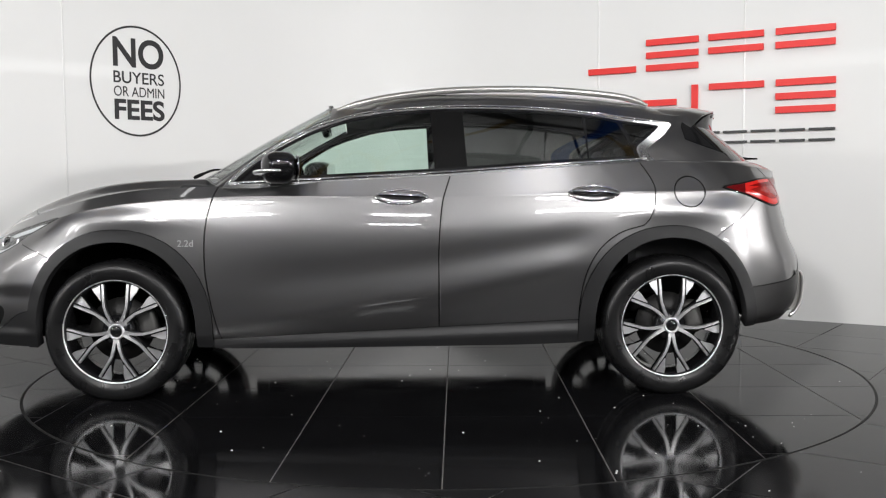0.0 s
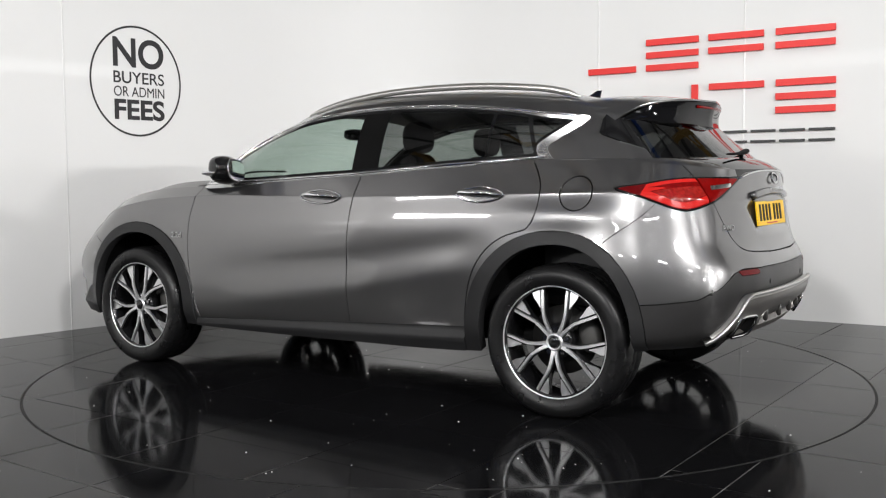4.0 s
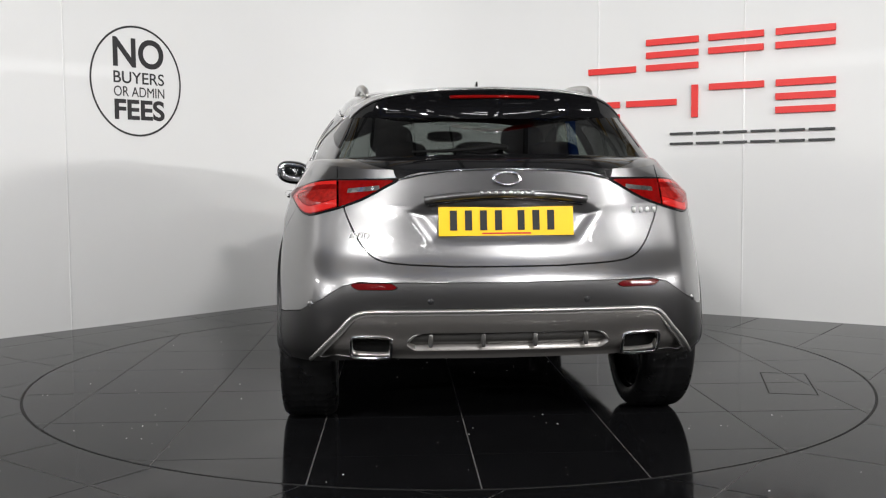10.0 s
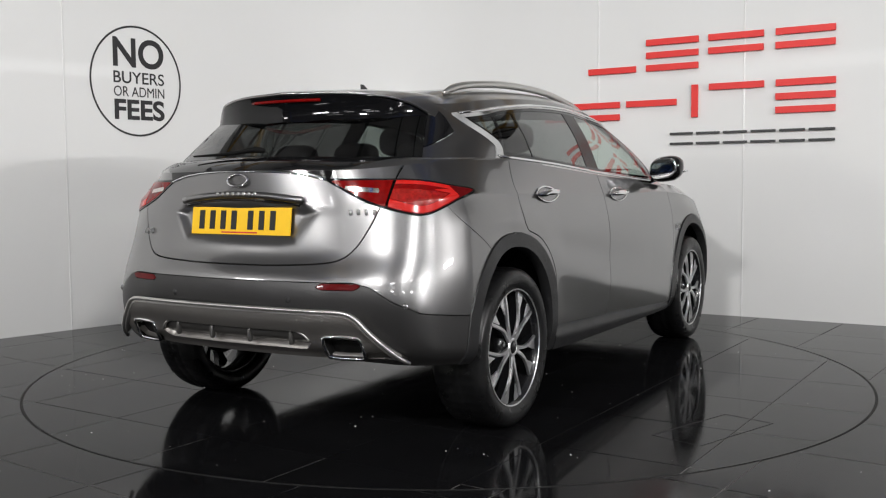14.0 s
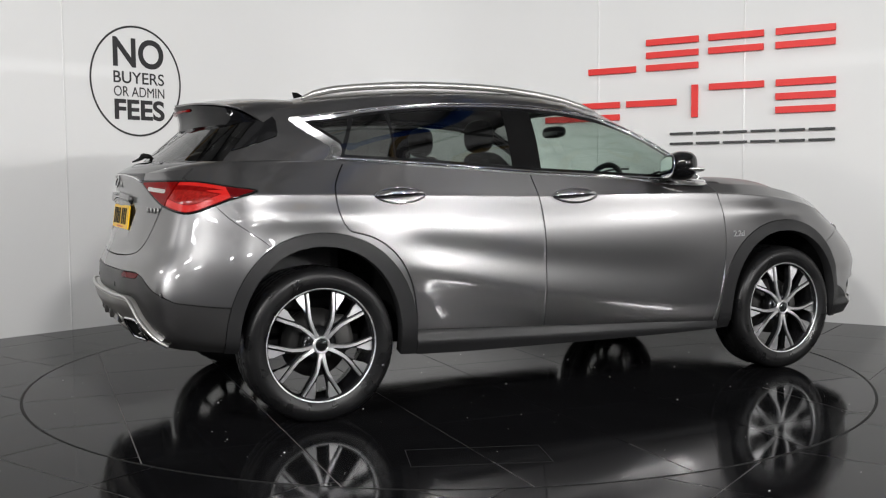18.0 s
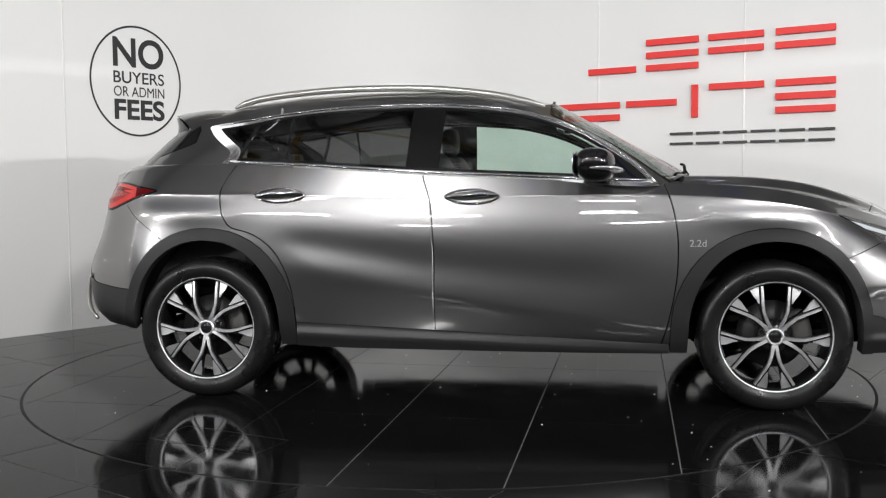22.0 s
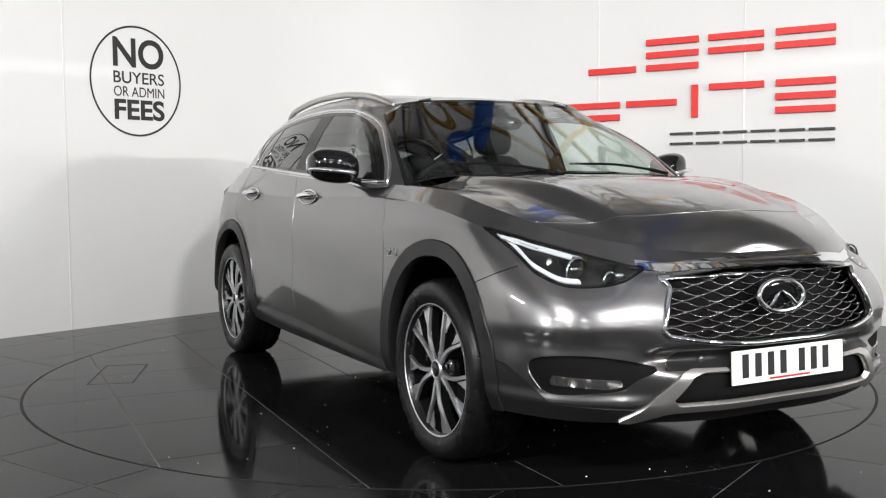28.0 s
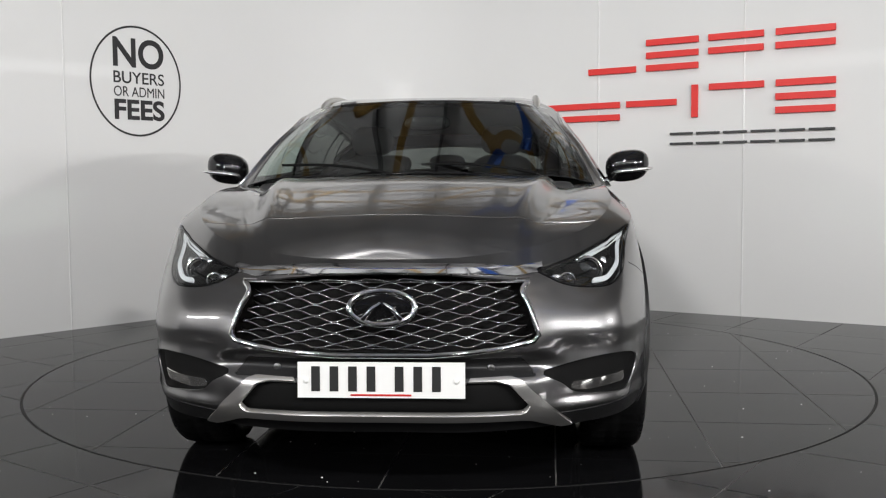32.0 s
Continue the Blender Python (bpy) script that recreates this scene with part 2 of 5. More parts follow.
# weak glow added to the red lens for light reflected inside it
RED_LENS = material("red_lens", (0.13, 0.002, 0.002), 0.10, coat=0.1, emit=(1.0, 0.02, 0.01), power=0.035, noise_scale=45, var=0.6)
RED_DARK = material("dark_red_lens", (0.09, 0.003, 0.004), 0.12, coat=0.0, noise_scale=9, var=0.2)
CLEAR_LENS = material("silver_reflector", (0.85, 0.85, 0.85), 0.22, 0.9)
FOG_LENS = material("fog_lens", (0.62, 0.61, 0.59), 0.10, 0.95, noise_scale=60, var=0.5)
SIDE_GLASS = glass_material("side_glass", (0.75, 0.86, 0.80), 0.0, 0.04)
REAR_GLASS = glass_material("privacy_glass", (0.27, 0.28, 0.275), 0.0, 0.04)
TAIL_GLASS = glass_material("tailgate_glass", (0.19, 0.20, 0.195), 0.0, 0.05)
for m in (RED_LENS, RED_DARK):
    m.node_tree.nodes["Principled BSDF"].inputs["Specular IOR Level"].default_value = 0.12
# lamp core and light bars carry a stronger share of that added glow
RED_CORE = material("bright_red_core", (0.22, 0.008, 0.006), 0.15, coat=0.1, emit=(1.0, 0.04, 0.02), power=0.05, noise_scale=75, var=0.85)
RED_HOT = material("red_light_bar", (0.42, 0.010, 0.008), 0.16, coat=0.3, emit=(1.0, 0.03, 0.015), power=0.13, noise_scale=25, var=0.25)
SCREEN_GLASS = glass_material("windscreen_glass", (0.72, 0.78, 0.75), 0.0, 0.06)
LAMP_GLASS = glass_material("lamp_glass", (0.9, 0.92, 0.93))
SEAT = material("black_leather", (0.008, 0.008, 0.0085), 0.55, noise_scale=25, var=0.2, bump=0.3, bump_scale=400)
SEAT.node_tree.nodes["Principled BSDF"].inputs["Specular IOR Level"].default_value = 0.2
TRIM = material("cabin_plastic", (0.025, 0.025, 0.026), 0.6, noise_scale=20, var=0.2)
LINING = material("headlining", (0.25, 0.24, 0.23), 0.9, noise_scale=60, var=0.1)
PLATE_Y = material("yellow_plate", (0.80, 0.48, 0.008), 0.35, coat=0.0, noise_scale=14, var=0.04)
PLATE_W = material("white_plate", (0.8, 0.8, 0.78), 0.35, coat=0.0, noise_scale=14, var=0.03)
for m in (PLATE_Y, PLATE_W):
    m.node_tree.nodes["Principled BSDF"].inputs["Specular IOR Level"].default_value = 0.25
SKID_M = material("bronze_grey_plastic", (0.20, 0.19, 0.18), 0.32, 0.75, noise_scale=8, var=0.08)
SKID_D = material("dark_bronze_plastic", (0.10, 0.097, 0.093), 0.3, 0.7, noise_scale=8, var=0.1)
# faint emission stands in for light that the unlit guides only reflect
DRL = material("lamp_light_guide", (0.75, 0.77, 0.78), 0.25, emit=(1, 1, 1), power=0.07)
SATIN_D = material("dark_chrome", (0.24, 0.24, 0.25), 0.16, 1.0, noise_scale=20, var=0.05)
BADGE = material("satin_badge", (0.50, 0.50, 0.50), 0.3, 0.8, noise_scale=20, var=0.05)
INK = material("black_ink", (0.008, 0.008, 0.008), 0.7)
RED_INK = material("red_ink", (0.5, 0.02, 0.02), 0.4)

# ---- the car's shape: rings round it, from the middle of the nose over its left side to the middle of the tail ----
RING = {
    "a": [(2.16, 0, .25), (2.15, .3, .25), (2.09, .55, .26), (1.93, .78, .27), (1.72, .86, .27), (1.35, .86, .27), (.87, .86, .262), (.3, .86, .255),
          (-.25, .86, .255), (-.8, .86, .262), (-1.35, .86, .30), (-1.74, .855, .338), (-1.93, .74, .35), (-2.04, .5, .37), (-2.07, .25, .37), (-2.08, 0, .37)],
    "b": [(2.235, 0, .34), (2.225, .3, .34), (2.15, .55, .34), (1.97, .80, .36), (1.74, .888, .37), (1.35, .898, .37), (.87, .886, .325), (.3, .884, .335),
          (-.25, .884, .350), (-.8, .888, .366), (-1.35, .898, .37), (-1.75, .888, .39), (-1.98, .76, .42), (-2.085, .5, .45), (-2.115, .25, .45), (-2.125, 0, .45)],
    "c": [(2.24, 0, .47), (2.23, .3, .47), (2.155, .55, .47), (1.975, .815, .48), (1.74, .892, .50), (1.35, .900, .50), (.87, .897, .44), (.3, .897, .455),
          (-.25, .898, .48), (-.8, .899, .50), (-1.35, .900, .50), (-1.76, .885, .52), (-2.0, .765, .55), (-2.105, .5, .56), (-2.135, .25, .56), (-2.145, 0, .56)],
    "d": [(2.225, 0, .60), (2.215, .3, .60), (2.135, .55, .61), (1.95, .80, .64), (1.735, .880, .66), (1.35, .897, .68), (.87, .901, .62), (.3, .903, .63),
          (-.25, .903, .65), (-.8, .902, .67), (-1.35, .897, .69), (-1.755, .877, .68), (-1.99, .755, .67), (-2.10, .5, .67), (-2.13, .25, .67), (-2.14, 0, .67)],
    "e": [(2.18, 0, .70), (2.17, .3, .70), (2.08, .55, .71), (1.86, .785, .76), (1.70, .857, .79), (1.35, .885, .83), (.87, .893, .82), (.3, .895, .82),
          (-.25, .894, .82), (-.8, .893, .82), (-1.35, .885, .85), (-1.74, .856, .83), (-1.945, .748, .80), (-2.05, .5, .78), (-2.085, .25, .78), (-2.095, 0, .78)],
    "f": [(2.14, 0, .775), (2.125, .3, .775), (2.02, .55, .78), (1.80, .762, .825), (1.64, .83, .885), (1.35, .862, .95), (.87, .868, .985), (.3, .870, .985),
          (-.25, .869, .980), (-.8, .867, .990), (-1.35, .862, 1.0), (-1.72, .826, 1.0), (-1.895, .742, .98), (-2.01, .5, .96), (-2.055, .25, .95), (-2.065, 0, .95)],
    "g": [(2.10, 0, .80), (2.08, .3, .81), (1.96, .53, .845), (1.74, .71, .91), (1.58, .77, .957), (1.30, .795, 1.015), (.87, .812, 1.040), (.3, .844, 1.06),
          (-.25, .843, 1.085), (-.8, .829, 1.12), (-1.3, .782, 1.145), (-1.62, .738, 1.135), (-1.81, .67, 1.12), (-1.98, .5, 1.10), (-2.045, .25, 1.10), (-2.065, 0, 1.105)],
}
# the cabin: its foot, its waist and the edge of its roof, from the middle of the windscreen to the middle of the rear window
CABIN = {
    "foot": [(1.045, 0, 1.090), (1.0, .38, 1.080), (.93, .69, 1.062), (.88, .785, 1.040), (.3, .835, 1.055), (-.25, .835, 1.08), (-.8, .821, 1.115),
             (-1.2, .780, 1.142), (-1.5, .742, 1.145), (-1.74, .64, 1.15), (-1.9, .35, 1.155), (-1.94, 0, 1.16)],
    "waist": [(.695, 0, 1.28), (.675, .34, 1.27), (.645, .645, 1.245), (.60, .706, 1.235), (.15, .747, 1.26), (-.25, .750, 1.275), (-.75, .744, 1.285),
              (-1.1, .724, 1.28), (-1.4, .684, 1.265), (-1.62, .585, 1.275), (-1.76, .33, 1.28), (-1.79, 0, 1.285)],
    "edge": [(.36, 0, 1.46), (.34, .33, 1.452), (.295, .535, 1.432), (.22, .592, 1.425), (0, .622, 1.447), (-.28, .632, 1.460), (-.7, .626, 1.455),
             (-1.05, .612, 1.430), (-1.33, .588, 1.395), (-1.5, .545, 1.385), (-1.63, .31, 1.395), (-1.66, 0, 1.40)],
}
HOOD_MID = [(2.10, .80), (2.085, .845), (2.01, .915), (1.83, .990), (1.56, 1.060), (1.3, 1.084), (1.045, 1.090)]
ROOF_MID = [(.36, 1.46), (.1, 1.497), (-.3, 1.520), (-.8, 1.512), (-1.2, 1.476), (-1.66, 1.405)]


def net(lines, nu, nv):
    """A smooth sheet through rings; its parameters are the station along the ring and the height on the sheet."""
    A = np.array(lines, float)
    A = np.concatenate([A[:, 1:2] * (1, -1, 1), A, A[:, -2:-1] * (1, -1, 1)], 1)
    mid = A[len(A) // 2]
    s = np.concatenate([[0], np.cumsum(np.linalg.norm(np.diff(mid, axis=0), axis=1))])
    k = np.arange(len(s)) - 1.0
    ss = np.linspace(s[1], s[-2], nu)
    rows = np.stack([cubic(s, ln, ss) for ln in A])
    n = len(A)
    vv = np.linspace(0, n - 1, nv)
    flat = cubic(np.arange(n), rows.reshape(n, -1), vv).reshape(nv, nu, 3)
    pos = flat.transpose(1, 0, 2)
    par = np.stack(np.broadcast_arrays(np.interp(ss, s, k)[:, None], vv[None, :]), -1)
    return pos, par


def sheet(pos, par):
    sk = Skin.grid(pos, par)
    sk.N[np.abs(sk.V[:, 1]) < 1e-6, 1] = 0
    return sk


def bez(ctrl, n=6):
    return spline(ctrl, n, closed=True)


low_of = np.array(RING["f"]) * .86 + np.array(RING["e"]) * .14
high_of = np.array(RING["f"]) * .84 + np.array(RING["g"]) * .16
body_pos, body_par = net([RING[k] for k in "abcde"] + [low_of, RING["f"], high_of, RING["g"]], 420, 113)


def ramp(v, a, b):
    t = np.clip((v - a) / (b - a), 0, 1)
    return t * t * (3 - 2 * t)


# the brow and the hollow round each fog lamp
bx_, by_, bz_ = body_pos[..., 0], body_pos[..., 1], body_pos[..., 2]
hollow = .017 * ramp(by_, .44, .62) * ramp(bz_, .580, .505) * ramp(bz_, .325, .37) * ramp(bx_, 1.66, 1.84)
inward = np.stack([1.2 - bx_, .25 - by_, 0 * bz_], -1)
body_pos += hollow[..., None] * inward / np.linalg.norm(inward, axis=-1, keepdims=True)
# the undercut between the grille and the lower intake
body_pos[..., 0] -= .045 * np.exp(-((bz_ - .470) / .030) ** 2) * ramp(by_, .60, .42) * (bx_ > 1.9)
# the long wave on the doors: a hollow over a ridge that climbs towards the rear wheel
wave_x = ramp(bx_, 1.05, .45) * ramp(bx_, -1.06, -.78) * (by_ > .5)
ridge_z = np.interp(bx_, [-1.0, -.6, -.21, .35, .85], [.665, .590, .510, .435, .385])
hollow_z = ridge_z + np.interp(bx_, [-1.0, -.2, .9], [.115, .15, .19])
wide = np.interp(bx_, [-1.0, -.2, .9], [.062, .085, .115])
wave = .0015 * np.exp(-((bz_ - ridge_z) / .042) ** 2) - np.interp(bx_, [-.9, -.3, .5, .9], [.008, .009, .008, .004]) * np.exp(-((bz_ - hollow_z) / wide) ** 2)
under = -.013 * ramp(bz_, ridge_z + .04, ridge_z - .19) * ramp(bx_, .9, -.2)
body_pos[..., 1] += (wave + under) * wave_x
# swollen haunch over the rear wheel and crest over the front wheel
body_pos[..., 1] += .010 * np.exp(-((bx_ + 1.42) / .26) ** 2 - ((bz_ - .905) / .055) ** 2) + .010 * np.exp(-((bx_ - 1.33) / .30) ** 2 - ((bz_ - .885) / .05) ** 2)
BODY = sheet(body_pos, body_par)
cab_pos, cab_par = net([CABIN[k] for k in ("foot", "waist", "edge")], 300, 41)
CAB = sheet(cab_pos, cab_par)


def fill(edge, mid, crown, n=40):
    """A sheet from an edge line (m points) to its partner line in the middle plane."""
    r = np.linspace(0, 1, n)
    w = 1 - (1 - r) ** crown
    pos = edge[:, None] + (mid - edge)[:, None] * np.stack([w, r, w], -1)[None]
    par = np.stack(np.broadcast_arrays(np.linspace(0, 1, len(edge))[:, None], r[None]), -1)
    return pos, par


def resample(line, n):
    s = np.concatenate([[0], np.cumsum(np.linalg.norm(np.diff(line, axis=0), axis=1))])
    return np.stack([np.interp(np.linspace(0, s[-1], n), s, line[:, i]) for i in range(line.shape[1])], 1)


# bonnet, roof and rear deck grow from the rims of the two nets
g_line = body_pos[:, -1]
front_g = g_line[:np.searchsorted(body_par[:, 0, 0], 6.0) + 1]
s_g = np.concatenate([[0], np.cumsum(np.linalg.norm(np.diff(front_g, axis=0), axis=1))])
hood_mid2 = spline(HOOD_MID, 12)
s_m = np.concatenate([[0], np.cumsum(np.linalg.norm(np.diff(hood_mid2, axis=0), axis=1))])
w_g = (s_g / s_g[-1]) ** 1.35
hm = np.stack([np.interp(w_g * s_m[-1], s_m, hood_mid2[:, 0]), np.zeros(len(s_g)), np.interp(w_g * s_m[-1], s_m, hood_mid2[:, 1])], 1)
hood_pos, hood_par = fill(front_g, hm, 2.0, 90)
ridge = np.abs(hood_pos[..., 1]) - np.interp(hood_pos[..., 0], [1.0, 1.5, 2.1], [.560, .50, .40])
on_hood = np.clip((2.06 - hood_pos[..., 0]) / .4, 0, 1) * np.clip(hood_par[..., 1] / .22, 0, 1)
hood_pos[..., 2] += on_hood * (.010 * np.exp(-(ridge / .05) ** 2) - .028 * ramp(ridge, -.005, .075) - .008 * ramp(-ridge, .02, .40))
HOOD = sheet(hood_pos, hood_par)
edge_line = cab_pos[:, -1]
roof_mid = spline(ROOF_MID, 12)
rm_x = np.clip(edge_line[:, 0], -1.66, .36)
rm = np.stack([rm_x, np.zeros(len(rm_x)), np.interp(-rm_x, -roof_mid[:, 0], roof_mid[:, 1])], 1)
roof_pos, roof_par = fill(edge_line, rm, 2.2, 60)
lift = roof_par[..., 1]
full_w = np.clip((.30 - roof_pos[..., 0]) / .35, 0, 1) * np.clip((roof_pos[..., 0] + 1.6) / .35, 0, 1)
shoulder = (1 - lift) ** 2.2 - (1 - lift) ** 9
roof_pos[..., 2] += full_w * shoulder * (rm[:, None, 2] - edge_line[:, None, 2]) * .95
ROOF = sheet(roof_pos, roof_par)
rear_g = resample(g_line[np.searchsorted(body_par[:, 0, 0], 9.2):], 120)
rear_f = resample(cab_pos[np.searchsorted(cab_par[:, 0, 0], 6.25):, 0], 120)
w = np.linspace(0, 1, 10)[None, :, None]
deck_pos = rear_g[:, None] * (1 - w) + rear_f[:, None] * w + np.array([0, 0, .008]) * np.sin(w * math.pi)
DECK = sheet(deck_pos, np.stack(np.broadcast_arrays(np.linspace(9.2, 15, 120)[:, None], w[:, :, 0]), -1))


def xz(sk):
    return sk.V[:, [0, 2]]


def yz(sk):
    return sk.V[:, [1, 2]]


def uz(sk):
    """Station along the ring (scaled to about metres) and height."""
    return np.stack([sk.P[:, 0] * 0.2, sk.V[:, 2]], 1)


def cut(sk, f, gap=0.003):
    """Splits a sheet along f = 0 into what lies inside and the rest, with a gap between them."""
    return sk.keep(f + gap / 2), sk.keep(gap / 2 - f)


def both(sk):
    return sk + sk.mirror()


def panel(name, sk, mat, parent, label="", depth=0.012, proud=0.0):
    if proud:
        sk = sk.moved(np.full(len(sk.V), proud))
    return link_mesh(name, sk.mesh(name, depth), mat, parent, label)


def pair(name, sk, mat, parent, label="", depth=0.012, proud=0.0):
    return [panel(name, s, mat, parent, label, depth, proud) for s in (sk, sk.mirror())]


def arch(xc, front, back, top, zc=.343, low=.15):
    a = np.linspace(0, math.pi, 25)
    r = np.where(np.cos(a) > 0, front, back)
    p = np.stack([xc + r * np.sign(np.cos(a)) * np.abs(np.cos(a)) ** .92, zc + top * np.sin(a) ** .95], 1)
    return np.vstack([[xc + front + .005, low], p, [xc - back - .005, low]])


car = empty("car")
tagged(car, "dark metallic grey crossover car with charcoal cladding, parked on the turntable", "car")

sk = BODY
for xc, fr, bk, ofr, obk in ((1.35, .375, .385, .425, .465), (-1.35, .38, .365, .46, .42)):
    _, sk = cut(sk, signed(arch(xc, fr, bk, .432), xz(sk)), 0)
    ring, sk = cut(sk, signed(arch(xc, ofr, obk, .492), xz(sk)))
    pair("wheel_arch_cladding", ring, CLAD, car, "matt charcoal plastic wheel arch", 0.05, 0.008)

# lamps that wrap round the corners
TAIL = bez([(2.14, 1.016), (2.27, 1.046), (2.40, 1.062), (2.52, 1.064), (2.62, 1.064), (2.68, 1.062), (2.62, 1.02), (2.53, .965), (2.44, .932), (2.37, .922), (2.29, .945)])
tail, sk = cut(sk, np.maximum(signed(TAIL, uz(sk)), 8 - sk.P[:, 0]))
HEAD = bez([(.812, .890), (.70, .874), (.62, .858), (.54, .832), (.455, .800), (.385, .775), (.345, .762), (.38, .738), (.43, .712), (.49, .702), (.55, .708), (.60, .745), (.68, .815)])
head, sk = cut(sk, np.maximum(signed(HEAD, uz(sk)), sk.P[:, 0] - 6))

# sills
sill, sk = cut(sk, np.maximum(sk.V[:, 2] - (.339 - .044 * sk.V[:, 0]), np.abs(sk.V[:, 0] + 0.02) - 1.0))
sill = sill.moved(np.interp(sill.V[:, 2] + .030 * sill.V[:, 0], [.26, .285, .30, .33, .36], [.014, .015, .012, -.006, -.012]))
sill = Skin(sill.V, Skin.smooth_normals(sill), sill.P, sill.T)
pair("sill_cladding", sill, CLAD, car, "charcoal plastic sill", 0.03, 0.0)

# doors
DOOR_F = np.vstack([spline([(.845, 1.06), (.868, 1.01), (.90, .90), (.917, .77), (.912, .60), (.88, .42), (.846, .30)], 6),
                    spline([(-.208, .30), (-.208, .55), (-.210, .75), (-.228, .95), (-.266, 1.08), (-.275, 1.15)], 6)])
DOOR_R = np.vstack([spline([(-.275, 1.15), (-.266, 1.08), (-.228, .95), (-.210, .75), (-.208, .55), (-.208, .30)], 6),
                    spline([(-.89, .30), (-.895, .45), (-.925, .60), (-.99, .72), (-1.09, .80), (-1.212, .838)], 6),
                    spline([(-1.240, .87), (-1.262, .93), (-1.268, 1.02), (-1.24, 1.09), (-1.195, 1.16)], 6)])
door_f, sk = cut(sk, signed(DOOR_F, xz(sk)), .006)
door_r, sk = cut(sk, signed(DOOR_R, xz(sk)), .006)
doors_f = pair("front_door", door_f, PAINT, car)
doors_r = pair("rear_door", door_r, PAINT, car)


# tail: hatch, lower cladding, bumper
HATCH = np.vstack([[(-.01, 1.3), (-.01, .727)], spline([(.2, .728), (.40, .738), (.495, .755), (.55, .80), (.59, .87), (.622, .95), (.646, 1.06)], 6), [(.66, 1.3)]])
hatch, sk = cut(sk, np.maximum(signed(HATCH, yz(sk)), sk.V[:, 0] + 1.5), .006)
uu, zz = sk.P[:, 0], sk.V[:, 2]
low_r = zz - np.interp(uu, [10.9, 11.2, 11.8, 12.2, 12.5, 12.75, 13.2, 15], [.53, .535, .555, .60, .655, .672, .670, .668])
rear_low, sk = cut(sk, np.maximum(low_r, 10.6 - uu), .004)
SKID = np.vstack([[(-.1, .568), (.50, .566)], spline([(.55, .562), (.59, .545), (.65, .48), (.745, .385)], 4), [(.715, .37), (.66, .385), (.62, .38), (.40, .37), (-.1, .36)]])
skid, rear_low = cut(rear_low, signed(SKID, yz(rear_low)), .002)
HOLE = bez([(.448, .40), (.448, .455), (.465, .468), (.575, .468), (.598, .455), (.598, .40), (.58, .386), (.465, .386)], 3)
_, skid = cut(skid, signed(HOLE, yz(skid)), 0)
DIFF = np.vstack([[(-.1, .487), (.30, .487)], spline([(.335, .485), (.37, .468), (.39, .44)], 4), [(.36, .415), (-.1, .415)]])
diff, skid = cut(skid, signed(DIFF, yz(skid)), .002)
edge_in = signed(SKID, yz(skid))
lip, skid = cut(skid, np.maximum(-edge_in - .016, .40 - skid.V[:, 2]), .001)
REFL = np.array([(.42, .652), (.447, .668), (.60, .668), (.597, .655), (.575, .643), (.44, .643)])
refl, rear_low = cut(rear_low, signed(REFL, yz(rear_low)), .003)
panel("rear_bumper_cladding", both(rear_low), CLAD_SHEEN, car, "charcoal plastic lower rear bumper", 0.02, 0.002)
skid = skid.moved(.016 * ramp(skid.V[:, 2], .455, .535) - .016 * ramp(skid.V[:, 2], .44, .38))
skid.N = skid.smooth_normals()
skid.N[np.abs(skid.V[:, 1]) < 1e-6, 1] = 0
diff = diff.moved(-.022 * ramp(diff.V[:, 2], .455, .415))
diff.N = diff.smooth_normals()
diff.N[np.abs(diff.V[:, 1]) < 1e-6, 1] = 0
panel("rear_skid_plate", both(skid), SKID_M, car, "bronze-grey satin skid plate with exhaust cut-outs", 0.03, 0.014)
panel("skid_plate_edge", both(lip), SATIN, car, "bright satin edge of the skid plate", 0.03, 0.029)
panel("diffuser_insert", both(diff), SKID_D, car, "darker satin insert of the skid plate", 0.02, 0.002)
pair("rear_reflector", refl, RED_DARK, car, "red rear reflector", 0.01, 0.004)
BUMP_SEAM = spline([(-1.55, .76), (-1.60, .805), (-1.70, .875), (-1.77, .94), (-1.9, 1.1)], 6)
rear_side = np.maximum(np.interp(-sk.V[:, 0], -BUMP_SEAM[:, 0], BUMP_SEAM[:, 1]) - sk.V[:, 2], sk.V[:, 0] + 1.3)
bump_r, sk = cut(sk, np.maximum(-rear_side, sk.V[:, 0] + 1.45), .004)
panel("rear_bumper", both(bump_r), PAINT, car)

# nose: grille opening, fog pockets, lower intake, bumper
GRILLE = np.vstack([[(-.01, .760), (-.01, .508)], spline([(.15, .512), (.34, .526), (.472, .548)], 5), spline([(.490, .566), (.462, .65), (.438, .70), (.462, .730)], 5), [(.2, .757)]])
gr = np.maximum(signed(GRILLE, yz(sk)), 1.5 - sk.V[:, 0])
_, sk = cut(sk, gr, 0)
FOG = bez([(.50, .445), (.56, .464), (.62, .477), (.70, .488), (.775, .488), (.822, .472), (.830, .435), (.812, .385), (.785, .358), (.70, .364), (.61, .374), (.565, .408)], 4)
fog, sk = cut(sk, np.maximum(signed(FOG, yz(sk)), 1.5 - sk.V[:, 0]), 0)
INTAKE = np.array([(-.01, .425), (-.01, .325), (.44, .325), (.462, .345), (.40, .415), (.36, .425)])
_, sk = cut(sk, np.maximum(signed(INTAKE, yz(sk)), 1.5 - sk.V[:, 0]), 0)
TRIM_F = np.array([(-.01, .327), (.44, .327), (.455, .34), (.40, .405), (.38, .412), (.27, .412), (.27, .434), (.40, .437), (.435, .427), (.48, .385),
                   (.605, .268), (.560, .264), (.47, .298), (.44, .302), (-.01, .302)])
